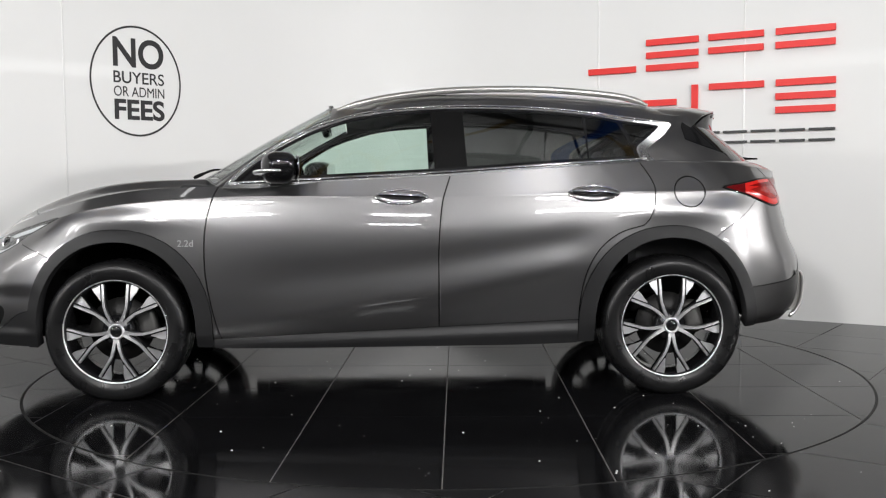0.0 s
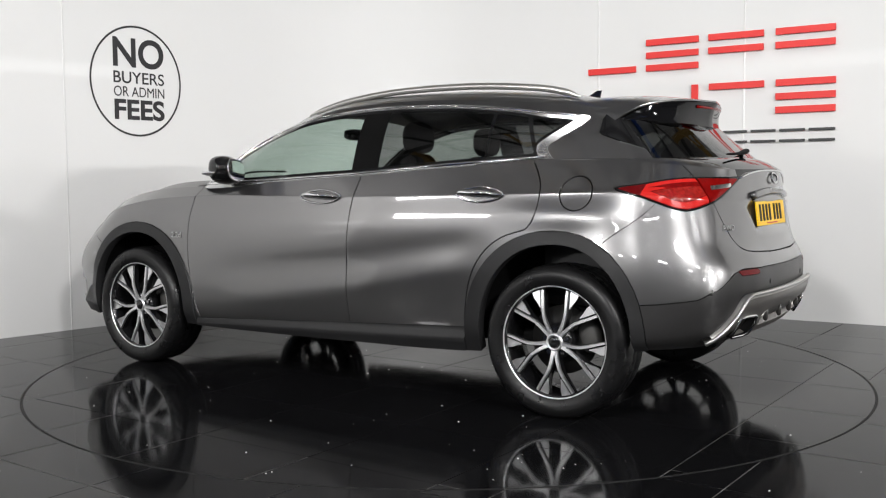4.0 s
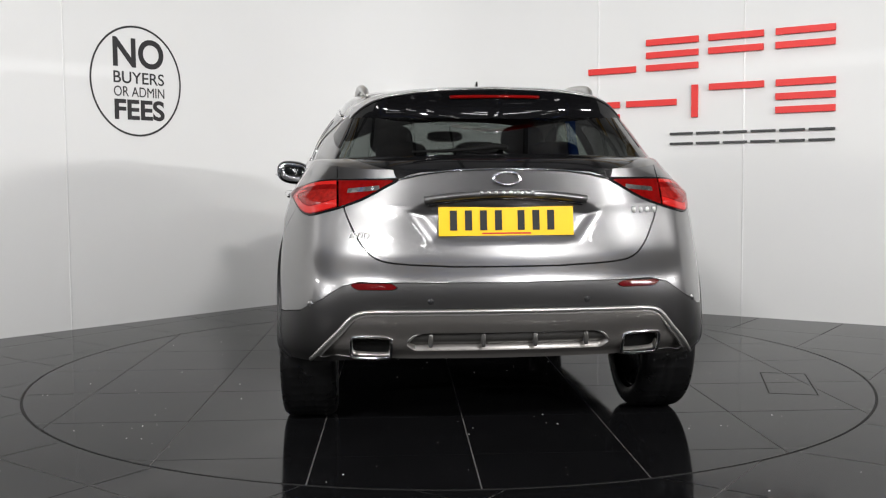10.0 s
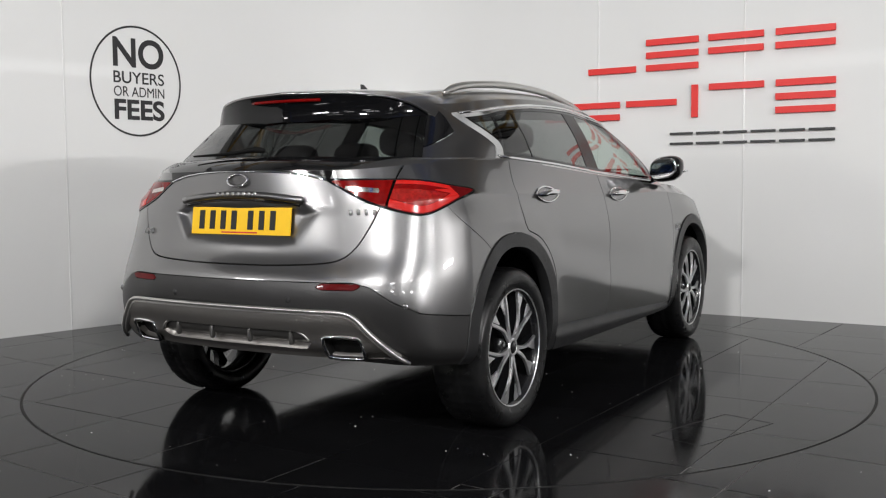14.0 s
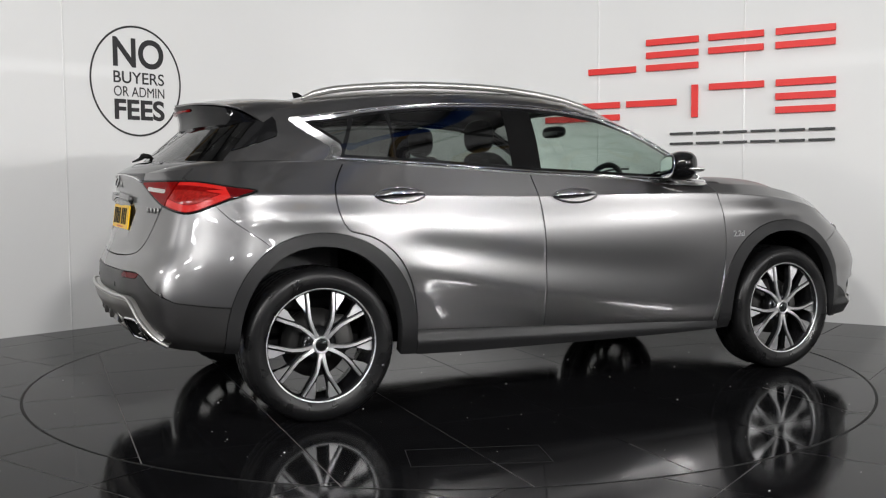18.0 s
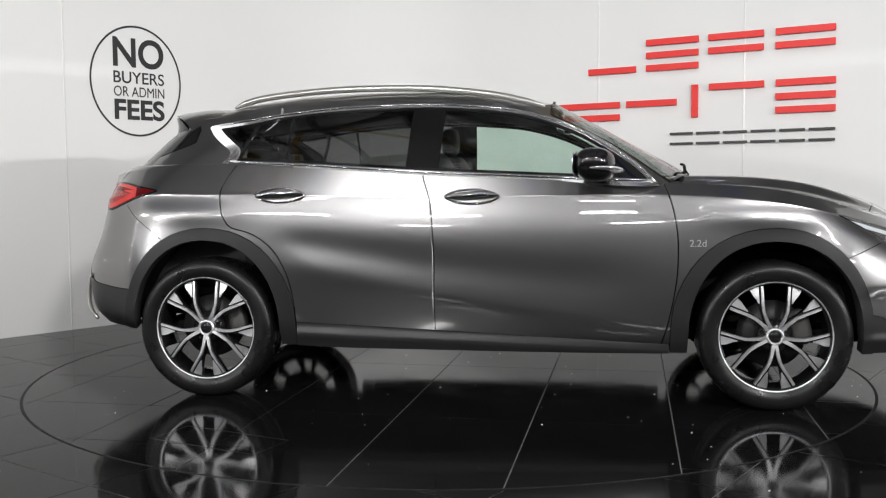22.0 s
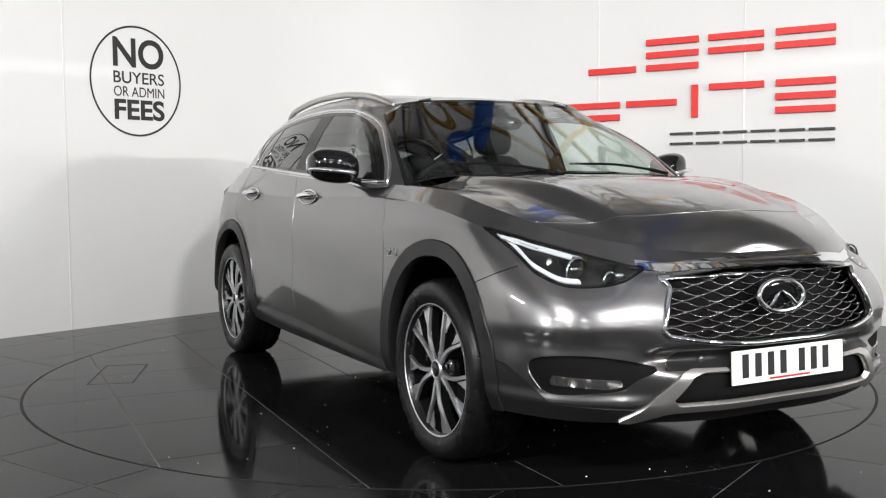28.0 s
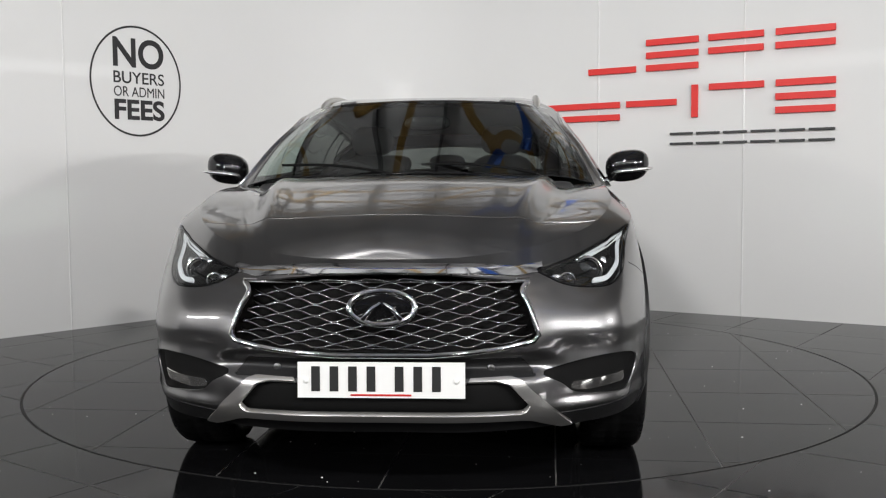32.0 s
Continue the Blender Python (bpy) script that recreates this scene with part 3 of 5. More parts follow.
trim_f, sk = cut(sk, np.maximum(signed(TRIM_F, yz(sk)), 1.5 - sk.V[:, 0]), .002)
panel("bumper_trim", both(trim_f), SATIN, car, "satin silver trim round the lower intake", 0.02, 0.012)
# body-coloured strip of the bumper, cut out in charcoal to stand for its shade
recess, sk = cut(sk, np.maximum(np.maximum(np.abs(sk.V[:, 2] - .468) - .031, sk.V[:, 1] - .46 - (.468 - sk.V[:, 2]) * .8), 1.5 - sk.V[:, 0]), .002)
panel("bumper_shade", both(recess), CLAD, car, "bumper recess behind the front plate, charcoal in place of its shade", 0.01)
strip, sk = cut(sk, np.maximum(np.abs(np.interp(sk.V[:, 1], [0, .3, .42, .5, .6], [.773, .769, .760, .77, .80]) - sk.V[:, 2]) - .0145, np.maximum(sk.V[:, 1] - .505, 1.5 - sk.V[:, 0])), .001)
panel("grille_top_strip", both(strip), CHROME, car, "polished chrome strip over the grille", 0.02, 0.006)
low_f = sk.V[:, 2] - np.interp(sk.P[:, 0], [0, 2, 3, 3.6, 4.6], [.305, .310, .330, .430, .50])
front_low, sk = cut(sk, np.maximum(low_f, sk.P[:, 0] - 4.9), .004)
panel("front_lip", both(front_low), CLAD, car, "charcoal plastic front lip", 0.02)
fb = np.maximum(sk.V[:, 2] - (.713 + (sk.V[:, 0] - 1.686) * .42), 1.5 - sk.V[:, 0])
fb = np.where(sk.P[:, 0] < 3.3, -1 * np.minimum(1, np.maximum(.001, 3.3 - sk.P[:, 0])), fb)
bump_f, sk = cut(sk, fb, .004)
panel("front_bumper", both(bump_f), PAINT, car)
fend, sk = cut(sk, .3 - sk.V[:, 0])
pair("front_fender", fend, PAINT, car)
quarter, rest = cut(sk, sk.V[:, 0] + .4)
f = np.hypot(quarter.V[:, 0] + 1.44, quarter.V[:, 2] - .998) - .075
flap, quarter_l = cut(quarter, f, .006)
panel("rear_quarter", quarter_l, PAINT, car)
panel("rear_quarter", quarter.mirror(), PAINT, car)
panel("fuel_flap", flap, PAINT, car)

# bonnet with the nose panel before it
nose_f = HOOD.V[:, 0] - (1.955 - .42 * HOOD.V[:, 1] ** 2)
nose, hood = cut(HOOD, -nose_f, .005)
panel("nose_panel", both(nose), PAINT, car)
panel("bonnet", both(hood), PAINT, car)

# rear deck, hatch
NICHE = np.array([(-.384, .937), (-.30, .975), (.30, .975), (.384, .937), (.29, .815), (.22, .805), (-.22, .805), (-.29, .815)])
hatch_all = both(hatch)
top = np.interp(np.abs(hatch_all.V[:, 1]), [0, .2, .33, .38, .42, .46], [1.098, 1.096, 1.088, 1.075, 1.055, 1.2])
hatch_black, hatch_all = cut(hatch_all, top - hatch_all.V[:, 2], .002)
panel("tailgate_lip", hatch_black, GLOSS, car, "gloss black lip under the rear window")
dn = .017 * ramp(-signed(NICHE, yz(hatch_all)), -.006, .055)
hatch_all = hatch_all.moved(np.stack([dn, 0 * dn, 0 * dn], 1))
hatch_all.N = hatch_all.smooth_normals()
mid_line = np.abs(hatch_all.V[:, 1]) < 1e-6
hatch_all.N[mid_line, 1] = 0
panel("tailgate", hatch_all, PAINT, car)
deck_lip, deck = cut(DECK, np.maximum(DECK.V[:, 0] + 1.60, DECK.V[:, 1] - .44 - .21 * DECK.P[:, 1] ** .7), .003)
panel("rear_deck_trim", both(deck_lip), GLOSS, car, "gloss black strip under the rear window")
pair("rear_shoulder", deck, PAINT, car)

# roof and cabin
panel("roof", both(ROOF), PAINT, car)
DLO = np.vstack([spline([(.835, 1.03), (.73, 1.135), (.565, 1.25), (.395, 1.335), (.17, 1.400), (-.06, 1.427), (-.33, 1.438), (-.70, 1.428), (-1.0, 1.400), (-1.17, 1.376), (-1.40, 1.348)], 5),
                 spline([(-1.405, 1.335), (-1.36, 1.29), (-1.285, 1.235), (-1.255, 1.21), (-1.265, 1.18), (-1.30, 1.145)], 5), [(-1.30, 1.09), (-.8, 1.06), (-.25, 1.02), (.5, 1.0), (.84, .99)]])
side = np.maximum(signed(DLO, xz(CAB)), .45 - CAB.V[:, 1])
dlo, shell = cut(CAB, side, 0)
front_glass, shell = cut(shell, np.maximum(shell.P[:, 0] - 2.95, .33 - shell.V[:, 0]), .004)
front_glass, screen_edge = cut(front_glass, np.maximum(np.maximum(front_glass.P[:, 0] - 2.76, .035 - front_glass.P[:, 1]), front_glass.P[:, 1] - 1.94), 0)
pair("windscreen_border", screen_edge, GLOSS, car, "black printed border of the windscreen", 0.004, 0.001)
rear_glass, shell = cut(shell, 8.88 - shell.P[:, 0], .004)
WRAP = np.array([(-1.46, 1.33), (-1.468, 1.262), (-1.56, 1.228), (-1.66, 1.196), (-1.75, 1.172), (-1.95, 1.155), (-1.95, 1.42), (-1.5, 1.42)])
wrap, shell = cut(shell, np.maximum(signed(WRAP, xz(shell)), .3 - shell.V[:, 1]), .003)
pair("rear_window_border", wrap, GLOSS, car, "gloss black corner beside the rear window", 0.004, 0.002)
a_pillar, c_pillar = cut(shell, -shell.V[:, 0] - .35, 0)
pair("front_pillar", a_pillar, PAINT, car)
pair("rear_pillar", c_pillar, PAINT, car)
panel("windscreen", both(front_glass), SCREEN_GLASS, car, "tinted windscreen", 0.0)
panel("rear_window", both(rear_glass), TAIL_GLASS, car, "dark privacy glass rear window", 0.0)
for s in (dlo, dlo.mirror()):
    belt = np.interp(-s.V[:, 0], [-.84, -.3, .25, .8, 1.3], [1.04, 1.066, 1.092, 1.128, 1.155])
    p = xz(s)
    back = np.clip((-p[:, 0] - 1.05) / .15, 0, 1)
    d = np.maximum(np.maximum(signed(DLO, p), belt - .002 - s.V[:, 2]), signed(DLO, p - np.stack([.034 * back, 0 * back], 1)) + .004)
    inside, trim_ = cut(s, d + .016, 0)
    trim_.N[:, 2] -= .55 * np.clip((-trim_.V[:, 0] - 1.10) / .12, 0, 1)
    panel("window_trim", trim_, WIN_TRIM, car, "polished chrome window surround", 0.006, 0.005)
    p = xz(inside)
    back = np.clip((-p[:, 0] - 1.05) / .15, 0, 1)
    belt = np.interp(-p[:, 0], [-.84, -.3, .25, .8, 1.3], [1.04, 1.066, 1.092, 1.128, 1.155])
    d = np.maximum(np.maximum(signed(DLO, p), belt - .002 - p[:, 1]), signed(DLO, p - np.stack([.034 * back, 0 * back], 1)) + .004)
    corner = (p[:, 0] - .60) - .3 * (p[:, 1] - 1.05)
    glassy, seal = cut(inside, np.maximum(d + .030, corner), 0)
    panel("window_seal", seal, GLOSS, car, "black window frame", 0.004, 0.002)
    lead = lambda q, x: q.V[:, 0] - (x + (q.V[:, 2] - 1.25) * .06)
    gf, gr2 = cut(glassy, -lead(glassy, -.185), 0)
    bp, gr2 = cut(gr2, -lead(gr2, -.345), 0)
    gm, gq = cut(gr2, -lead(gr2, -.945), 0)
    gs, gq = cut(gq, -(gq.V[:, 0] - (-.955 + (gq.V[:, 2] - 1.25) * .0)), 0)
    g1, gq = cut(gq, -(gq.V[:, 0] - (-1.155 + (gq.V[:, 2] - 1.26) * .45)), 0)
    gs2, gq = cut(gq, -(gq.V[:, 0] - (-1.175 + (gq.V[:, 2] - 1.26) * .45)), 0)
    panel("front_window", gf, SIDE_GLASS, car, "lightly tinted front door glass", 0.0)
    panel("centre_pillar", bp, PILLAR, car, "gloss black door pillar", 0.004, 0.002)
    panel("rear_door_window", gm, REAR_GLASS, car, "dark privacy glass", 0.0)
    panel("window_divider", gs, GLOSS, car, "", 0.004, 0.002)
    panel("rear_door_quarter_window", g1, REAR_GLASS, car, "dark privacy glass", 0.0)
    panel("window_divider", gs2, GLOSS, car, "", 0.004, 0.002)
    panel("rear_quarter_window", gq, REAR_GLASS, car, "dark privacy glass", 0.0)

# inner shell that closes the gaps and wheel wells
inner = BODY.moved(np.full(len(BODY.V), -.02))
for xc in (1.35, -1.35):
    inner = inner.keep(-signed(arch(xc, .40, .40, .45), xz(inner)))
inner = inner.keep(np.maximum(signed(GRILLE, yz(inner)), 1.5 - inner.V[:, 0]) * -1)
inner = inner.keep(np.maximum(signed(NICHE * 1.06 - (0, .05), np.abs(yz(inner))) - .02, inner.V[:, 0] + 1.5) * -1)
panel("inner_shell", both(inner), MATT, car, "black inner shell behind the panel gaps", 0.0)


def blob(cx, cy, cz, sx, sy, sz, p=3.0, n=20, m=12):
    """A rounded box: a superellipsoid's points and faces."""
    V, F = [], []
    f = lambda t, e: math.copysign(abs(t) ** e, t)
    e = 2 / p
    for i in range(m + 1):
        b = -math.pi / 2 + math.pi * i / m
        for k in range(n):
            a = 2 * math.pi * k / n
            V.append((cx + sx * f(math.cos(b), e) * f(math.cos(a), e), cy + sy * f(math.cos(b), e) * f(math.sin(a), e), cz + sz * f(math.sin(b), e)))
    for i in range(m):
        for k in range(n):
            F.append((i * n + k, i * n + (k + 1) % n, (i + 1) * n + (k + 1) % n, (i + 1) * n + k))
    return V, F


def wheel_mesh_parts():
    R, W = .343, .235
    prof = [(.255, -.105), (.27, -.115), (.30, -.12), (.325, -.112), (.338, -.095), (.343, -.07), (.343, -.03), (.343, -.022), (.343, -.014), (.343, .014), (.343, .022), (.343, .03), (.343, .07), (.338, .095), (.325, .112), (.30, .12), (.27, .115), (.25, .105)]
    n = 144
    V, F = [], []
    for i in range(n):
        a = 2 * math.pi * i / n
        for r, y in prof:
            groove = .004 if (i % 3 == 0 and r > .34) or abs(abs(y) - .022) < .006 and r > .34 else 0
            V.append(((r - groove) * math.cos(a), y, (r - groove) * math.sin(a)))
    m = len(prof)
    for i in range(n):
        for k in range(m - 1):
            a, b = i * m + k, i * m + k + 1
            c, d = (i + 1) % n * m + k + 1, (i + 1) % n * m + k
            F.append((a, b, c, d))
    return V, F


def lathe(prof, n=64):
    V, F, m = [], [], len(prof)
    for i in range(n):
        a = 2 * math.pi * i / n
        V += [(r * math.cos(a), y, r * math.sin(a)) for r, y in prof]
    for i in range(n):
        for k in range(m - 1):
            F.append((i * m + k, i * m + k + 1, (i + 1) % n * m + k + 1, (i + 1) % n * m + k))
    return V, F


def ribbon(a0, side, rows, y_of, deep):
    """A bar in the wheel's face: rows of radius, inner and outer offset from the pair's axis."""
    V, face, dark = [], [], []
    c, s_ = math.cos(a0), math.sin(a0)
    for r, o0, o1 in rows:
        for o, dy in ((o0, 0), (o1, 0), (o1 + .002, -deep), (o0 - .002, -deep)):
            z = side * o
            V.append((r * c - z * s_, y_of(r) + dy, r * s_ + z * c))
    for k in range(len(rows) - 1):
        o, q = 4 * k, 4 * k + 4
        quad = [(o, q, q + 1, o + 1), (o + 1, q + 1, q + 2, o + 2), (o + 3, q + 3, q, o)]
        if side < 0:
            quad = [tuple(reversed(f)) for f in quad]
        face.append(quad[0])
        dark += quad[1:]
    m = 4 * len(rows) - 4
    dark += [(0, 1, 2, 3), (m + 3, m + 2, m + 1, m)]
    return V, face, dark


def face_y(r):
    return .092 + .010 * math.sin(min(1, r / .24) * math.pi)


def low_y(r):
    return face_y(r) - .007


BLADE = [(.024, .003, .022), (.050, .017, .034), (.080, .032, .0475), (.115, .0455, .0580), (.150, .050, .0615), (.185, .0515, .0625), (.229, .0545, .0650)]
BLOCK = [(.150, .0705, .073), (.168, .0710, .084), (.190, .0720, .102), (.215, .0735, .114), (.243, .0745, .121)]
UNDER = [(.030, .008, .028), (.080, .034, .052), (.130, .048, .067), (.155, .050, .077), (.180, .052, .090), (.205, .054, .112), (.232, .057, .125)]

tyre_v, tyre_f = wheel_mesh_parts()


def make_wheel(x, y, flip):
    w = empty("wheel")
    w.parent = car
    w.matrix_basis = pose(x, y, .343, 0, 0, 180 if flip else 0)
    raw("tyre", tyre_v, tyre_f, RUBBER, w, "black tyre")
    V, F = lathe([(.236, .07), (.243, .105), (.252, .108), (.255, .10), (.255, -.09), (.235, -.08), (.228, .0), (.236, .07)])
    raw("rim_barrel", V, F, RIM_DARK, w)
    V, F = lathe([(.2445, .104), (.2470, .109), (.2515, .1085)])
    raw("rim_edge", V, F, RIM_CUT, w, "machined bright rim edge")
    for k in range(5):
        for sd in (-1, 1):
            a0 = math.radians(90 + 72 * k)
            V, face, dark = ribbon(a0, sd, UNDER, lambda r: face_y(r) - .010, .034)
            s = raw("spoke", V, face + dark, RIM_DARK, w, "dark painted split spoke", False)
            V, face, dark = ribbon(a0, sd, BLADE, face_y, .011)
            raw("spoke_face", V, face + dark, RIM_CUT, w, "diamond-cut bright blade", False)
            V, face, dark = ribbon(a0, sd, BLOCK, low_y, .004)
            raw("spoke_face", V, face + dark, RIM_CUT, w, "diamond-cut bright spoke end", False)
    for k in range(5):
        a = math.radians(90 + 72 * k)
        nv, nf = lathe([(0, .083), (.009, .083), (.011, .075)], 12)
        raw("wheel_nut", [(x + .057 * math.cos(a), yy, z + .057 * math.sin(a)) for x, yy, z in nv], nf, SATIN_D, w, "", False)
    V, F = blob(.13, -.012, 0, .05, .035, .085, 3)
    raw("brake_caliper", [(x * math.cos(2.9) - z * math.sin(2.9), yy, x * math.sin(2.9) + z * math.cos(2.9)) for x, yy, z in V], F, CALIPER, w, "cast grey brake caliper")
    V, F = lathe([(0, .088), (.03, .088), (.034, .086), (.05, .080), (.075, .07), (.08, .02), (0, .02)], 32)
    raw("hub", V, F, RIM_DARK, w)
    V, F = lathe([(.0285, .096), (.031, .1005), (.037, .0995), (.041, .092)], 40)
    raw("hub_ring", V, F, RIM_CUT, w, "bright ring round the centre cap")
    V, F = lathe([(0, .102), (.022, .102), (.027, .098), (.029, .085)], 32)
    raw("centre_cap", V, F, GLOSS, w, "black centre cap")
    V, F = lathe([(.06, .0), (.155, .0), (.155, -.02), (.06, -.02)], 40)
    raw("brake_disc", V, F, DISC, w, "worn steel brake disc")
    return w


for x in (1.35, -1.35):
    make_wheel(x, .785, False)
    make_wheel(x, -.785, True)
    for s in (1, -1):
        V, F = [], []
        a = np.linspace(.02, math.pi - .02, 30)
        for ang in a:
            for y in (.55, .875):
                V.append((x + .40 * math.cos(ang), s * y, .36 + .43 * math.sin(ang)))
            V.append((x, s * .55, .36))
        for i in range(29):
            o = i * 3
            F += [(o, o + 1, o + 4, o + 3), (o, o + 3, o + 2)]
        raw("wheel_well", V, F, MATT, car, "black wheel arch liner", False)
# ---- fittings ----
def on_side(x, z, out=0.0):
    """The place on the left flank at x, z, pushed out by a distance."""
    m = (BODY.P[:, 0] > 3.2) & (BODY.P[:, 0] < 12.5)
    d = np.where(m, (BODY.V[:, 0] - x) ** 2 + (BODY.V[:, 2] - z) ** 2, 9)
    i = int(d.argmin())
    v, n = BODY.V[i], BODY.N[i]
    y = v[1] - (n[0] * (x - v[0]) + n[2] * (z - v[2])) / n[1]
    return Vector((x, y, z)) + Vector(n) * out


def on_end(y, z, front=True, out=0.0):
    """The place on the nose or the tail at y, z."""
    m = (BODY.P[:, 0] < 4.2) if front else (BODY.P[:, 0] > 11.2)
    d = np.where(m, (BODY.V[:, 1] - abs(y)) ** 2 + (BODY.V[:, 2] - z) ** 2, 9)
    i = int(d.argmin())
    v, n = BODY.V[i], BODY.N[i]
    x = v[0] - (n[1] * (abs(y) - v[1]) + n[2] * (z - v[2])) / n[0]
    s = -1 if y < 0 else 1
    return Vector((x, y, z)) + Vector((n[0], n[1] * s, n[2])) * out


def mirrored(V):
    return [(v[0], -v[1], v[2]) for v in V]


def flipped(F):
    return [tuple(reversed(f)) for f in F]


def two(name, V, F, mat, parent, label="", smooth=True):
    raw(name, V, F, mat, parent, label, smooth)
    raw(name, mirrored(V), flipped(F), mat, parent, label, smooth)


# door handles: a cup, a bar and a chrome rim
def handle(x0, x1, z, parents):
    xc, hw, hh = (x0 + x1) / 2, (x1 - x0) / 2, .034
    ring = []
    for k in range(36):
        a = 2 * math.pi * k / 36
        ring.append(on_side(xc + hw * math.cos(a), z + hh * math.sin(a) * (1 - .25 * math.cos(a) ** 2), .004))
    V, F = tube(ring, .0055, 6, True)
    cup = [on_side(p.x, p.z, .002) for p in ring]
    mid = on_side(xc, z, .003)
    CV = cup + [mid]
    CF = [(k, (k + 1) % 36, 36) for k in range(36)]
    bar = []
    for k in range(13):
        t = -1 + k / 6
        bar.append(on_side(xc + hw * .96 * t, z + .002 + .004 * t, .012 + .020 * (1 - t * t)))
    BV, BF = tube(bar, [.006 + .015 * math.sqrt(max(0, 1 - (k / 6 - 1) ** 2)) for k in range(13)], 10, False, .75)
    for par, mi in zip(parents, (False, True)):
        fm = mirrored if mi else list
        ff = flipped if mi else list
        h = raw("door_handle", fm([tuple(v) for v in BV]), ff(BF), CHROME, par, "chrome door handle")
        raw("handle_rim", fm([tuple(v) for v in V]), ff(F), CHROME, par)
        raw("handle_cup", fm([tuple(v) for v in CV]), ff(CF), PAINT, par, "dark hollow behind the handle")


handle(-.156, .098, .982, doors_f)
handle(-1.088, -.843, .992, doors_r)

# bright bead round the side windows
def on_cab(x, z, out=0.0):
    d = np.where((CAB.P[:, 0] > 2.2) & (CAB.P[:, 0] < 9.4), (CAB.V[:, 0] - x) ** 2 + (CAB.V[:, 2] - z) ** 2, 9)
    i = int(d.argmin())
    v, n = CAB.V[i], CAB.N[i]
    y = v[1] - (n[0] * (x - v[0]) + n[2] * (z - v[2])) / n[1]
    return Vector((x, y, z)) + Vector(n) * out


belt_x = np.linspace(.80, -1.245, 30)
belt_z = np.interp(-belt_x, [-.84, -.3, .25, .8, 1.3], [1.04, 1.066, 1.092, 1.128, 1.155]) + .005
V, F = tube([on_cab(x, z, .007) for x, z in zip(belt_x, belt_z)], .0075, 8, False, 1.0, (0, 1, 0))
two("window_bead", V, F, CHROME, car, "chrome strip under the side windows")
V, F = tube([on_cab(p[0], p[1] - .007, .006) for p in DLO[1:50:2]], .0060, 8, False, 1.0, (0, 1, 0))
two("window_bead", V, F, CHROME, car, "chrome strip over the side windows")

# roof rails
rail = spline([(.30, .548, 1.425), (.20, .550, 1.452), (.03, .552, 1.488), (-.25, .554, 1.519), (-.54, .553, 1.527), (-.82, .548, 1.521), (-1.11, .536, 1.496), (-1.24, .526, 1.470), (-1.31, .520, 1.444)], 5)
V, F = tube(rail, [.007 + .010 * min(1, k / 5, (len(rail) - 1 - k) / 5) for k in range(len(rail))], 10, False, 1.0)
two("roof_rail", V, F, SATIN, car, "satin silver roof rail")

# door mirrors
V, F = blob(.545, .965, 1.124, .085, .105, .075, 2.6)
V = [(x - .25 * (y - .965), y, z + .10 * (y - .965)) for x, y, z in V]
two("mirror_housing", V, F, GLOSS, car, "gloss black door mirror")
V, F = blob(.594, .985, 1.100, .078, .100, .012, 2.4, 18, 8)
V = [(x - .25 * (y - .965), y, z + .10 * (y - .965)) for x, y, z in V]
two("mirror_strip", V, F, CLEAR_LENS, car, "silver indicator strip under the mirror")
V, F = blob(.462, .968, 1.124, .006, .085, .058, 3)
V = [(x - .25 * (y - .965), y, z + .10 * (y - .965)) for x, y, z in V]
two("mirror_glass", V, F, CHROME, car, "mirror glass")
V, F = tube(spline([(.62, .78, 1.055), (.60, .85, 1.055), (.575, .91, 1.07)], 4), [.03] * 3 + [.026] * 3 + [.022] * 3, 8, False, .6)
two("mirror_arm", V, F, GLOSS, car)

# windscreen wipers
for y0 in (.52, -.10):
    V, F = tube(spline([(1.035, y0, 1.085), (1.012, y0 - .10, 1.106), (.990, y0 - .28, 1.128), (.955, y0 - .50, 1.130)], 4), [.011] * 4 + [.008] * 9, 6, False, .8)
    raw("windscreen_wiper", V, F, MATT, car, "black windscreen wiper")

# spoiler over the rear window
tipc = spline([(-1.795, 0, 1.436), (-1.745, .25, 1.431), (-1.672, .42, 1.416), (-1.605, .51, 1.392), (-1.545, .575, 1.350), (-1.500, .612, 1.308), (-1.475, .628, 1.272)], 7)
root = spline([(-1.42, 0, 1.455), (-1.40, .28, 1.451), (-1.36, .42, 1.443), (-1.34, .50, 1.432), (-1.33, .560, 1.405), (-1.35, .600, 1.365), (-1.38, .616, 1.325)], 7)
foot = spline([(-1.775, 0, 1.312), (-1.735, .28, 1.303), (-1.672, .46, 1.283), (-1.625, .55, 1.258), (-1.575, .604, 1.243), (-1.53, .630, 1.243), (-1.472, .631, 1.264)], 7)
w = np.linspace(0, 1, 9)[None, :, None]
n_ = len(tipc)
kk = np.stack(np.broadcast_arrays(np.arange(n_)[:, None], w[0, :, 0][None]), -1).astype(float)
top_pos = tipc[:, None] * (1 - w) + root[:, None] * w + np.array([0, 0, .012]) * np.sin(w * math.pi)
sp = sheet(top_pos, kk)
if sp.N[:, 2].mean() < 0:
    sp = sp.flipped()
panel("spoiler_top", both(sp), PAINT, car, "", 0.008)
face_pos = foot[:, None] * (1 - w) + (tipc - np.array([.004, 0, .014]))[:, None] * w + np.array([.012, 0, 0]) * np.sin(w * math.pi)
sf = sheet(face_pos, kk)
if sf.N[:, 0].mean() > 0:
    sf = sf.flipped()
panel("spoiler_face", both(sf), INKY, car, "gloss black face under the spoiler", 0.02)
V, F = tube([(-1.784 + .75 * y * y, y, 1.399) for y in np.linspace(-.185, .185, 15)], .0085, 8, False, .8)
raw("high_brake_light", V, F, RED_LENS, car, "long red brake light in the spoiler")

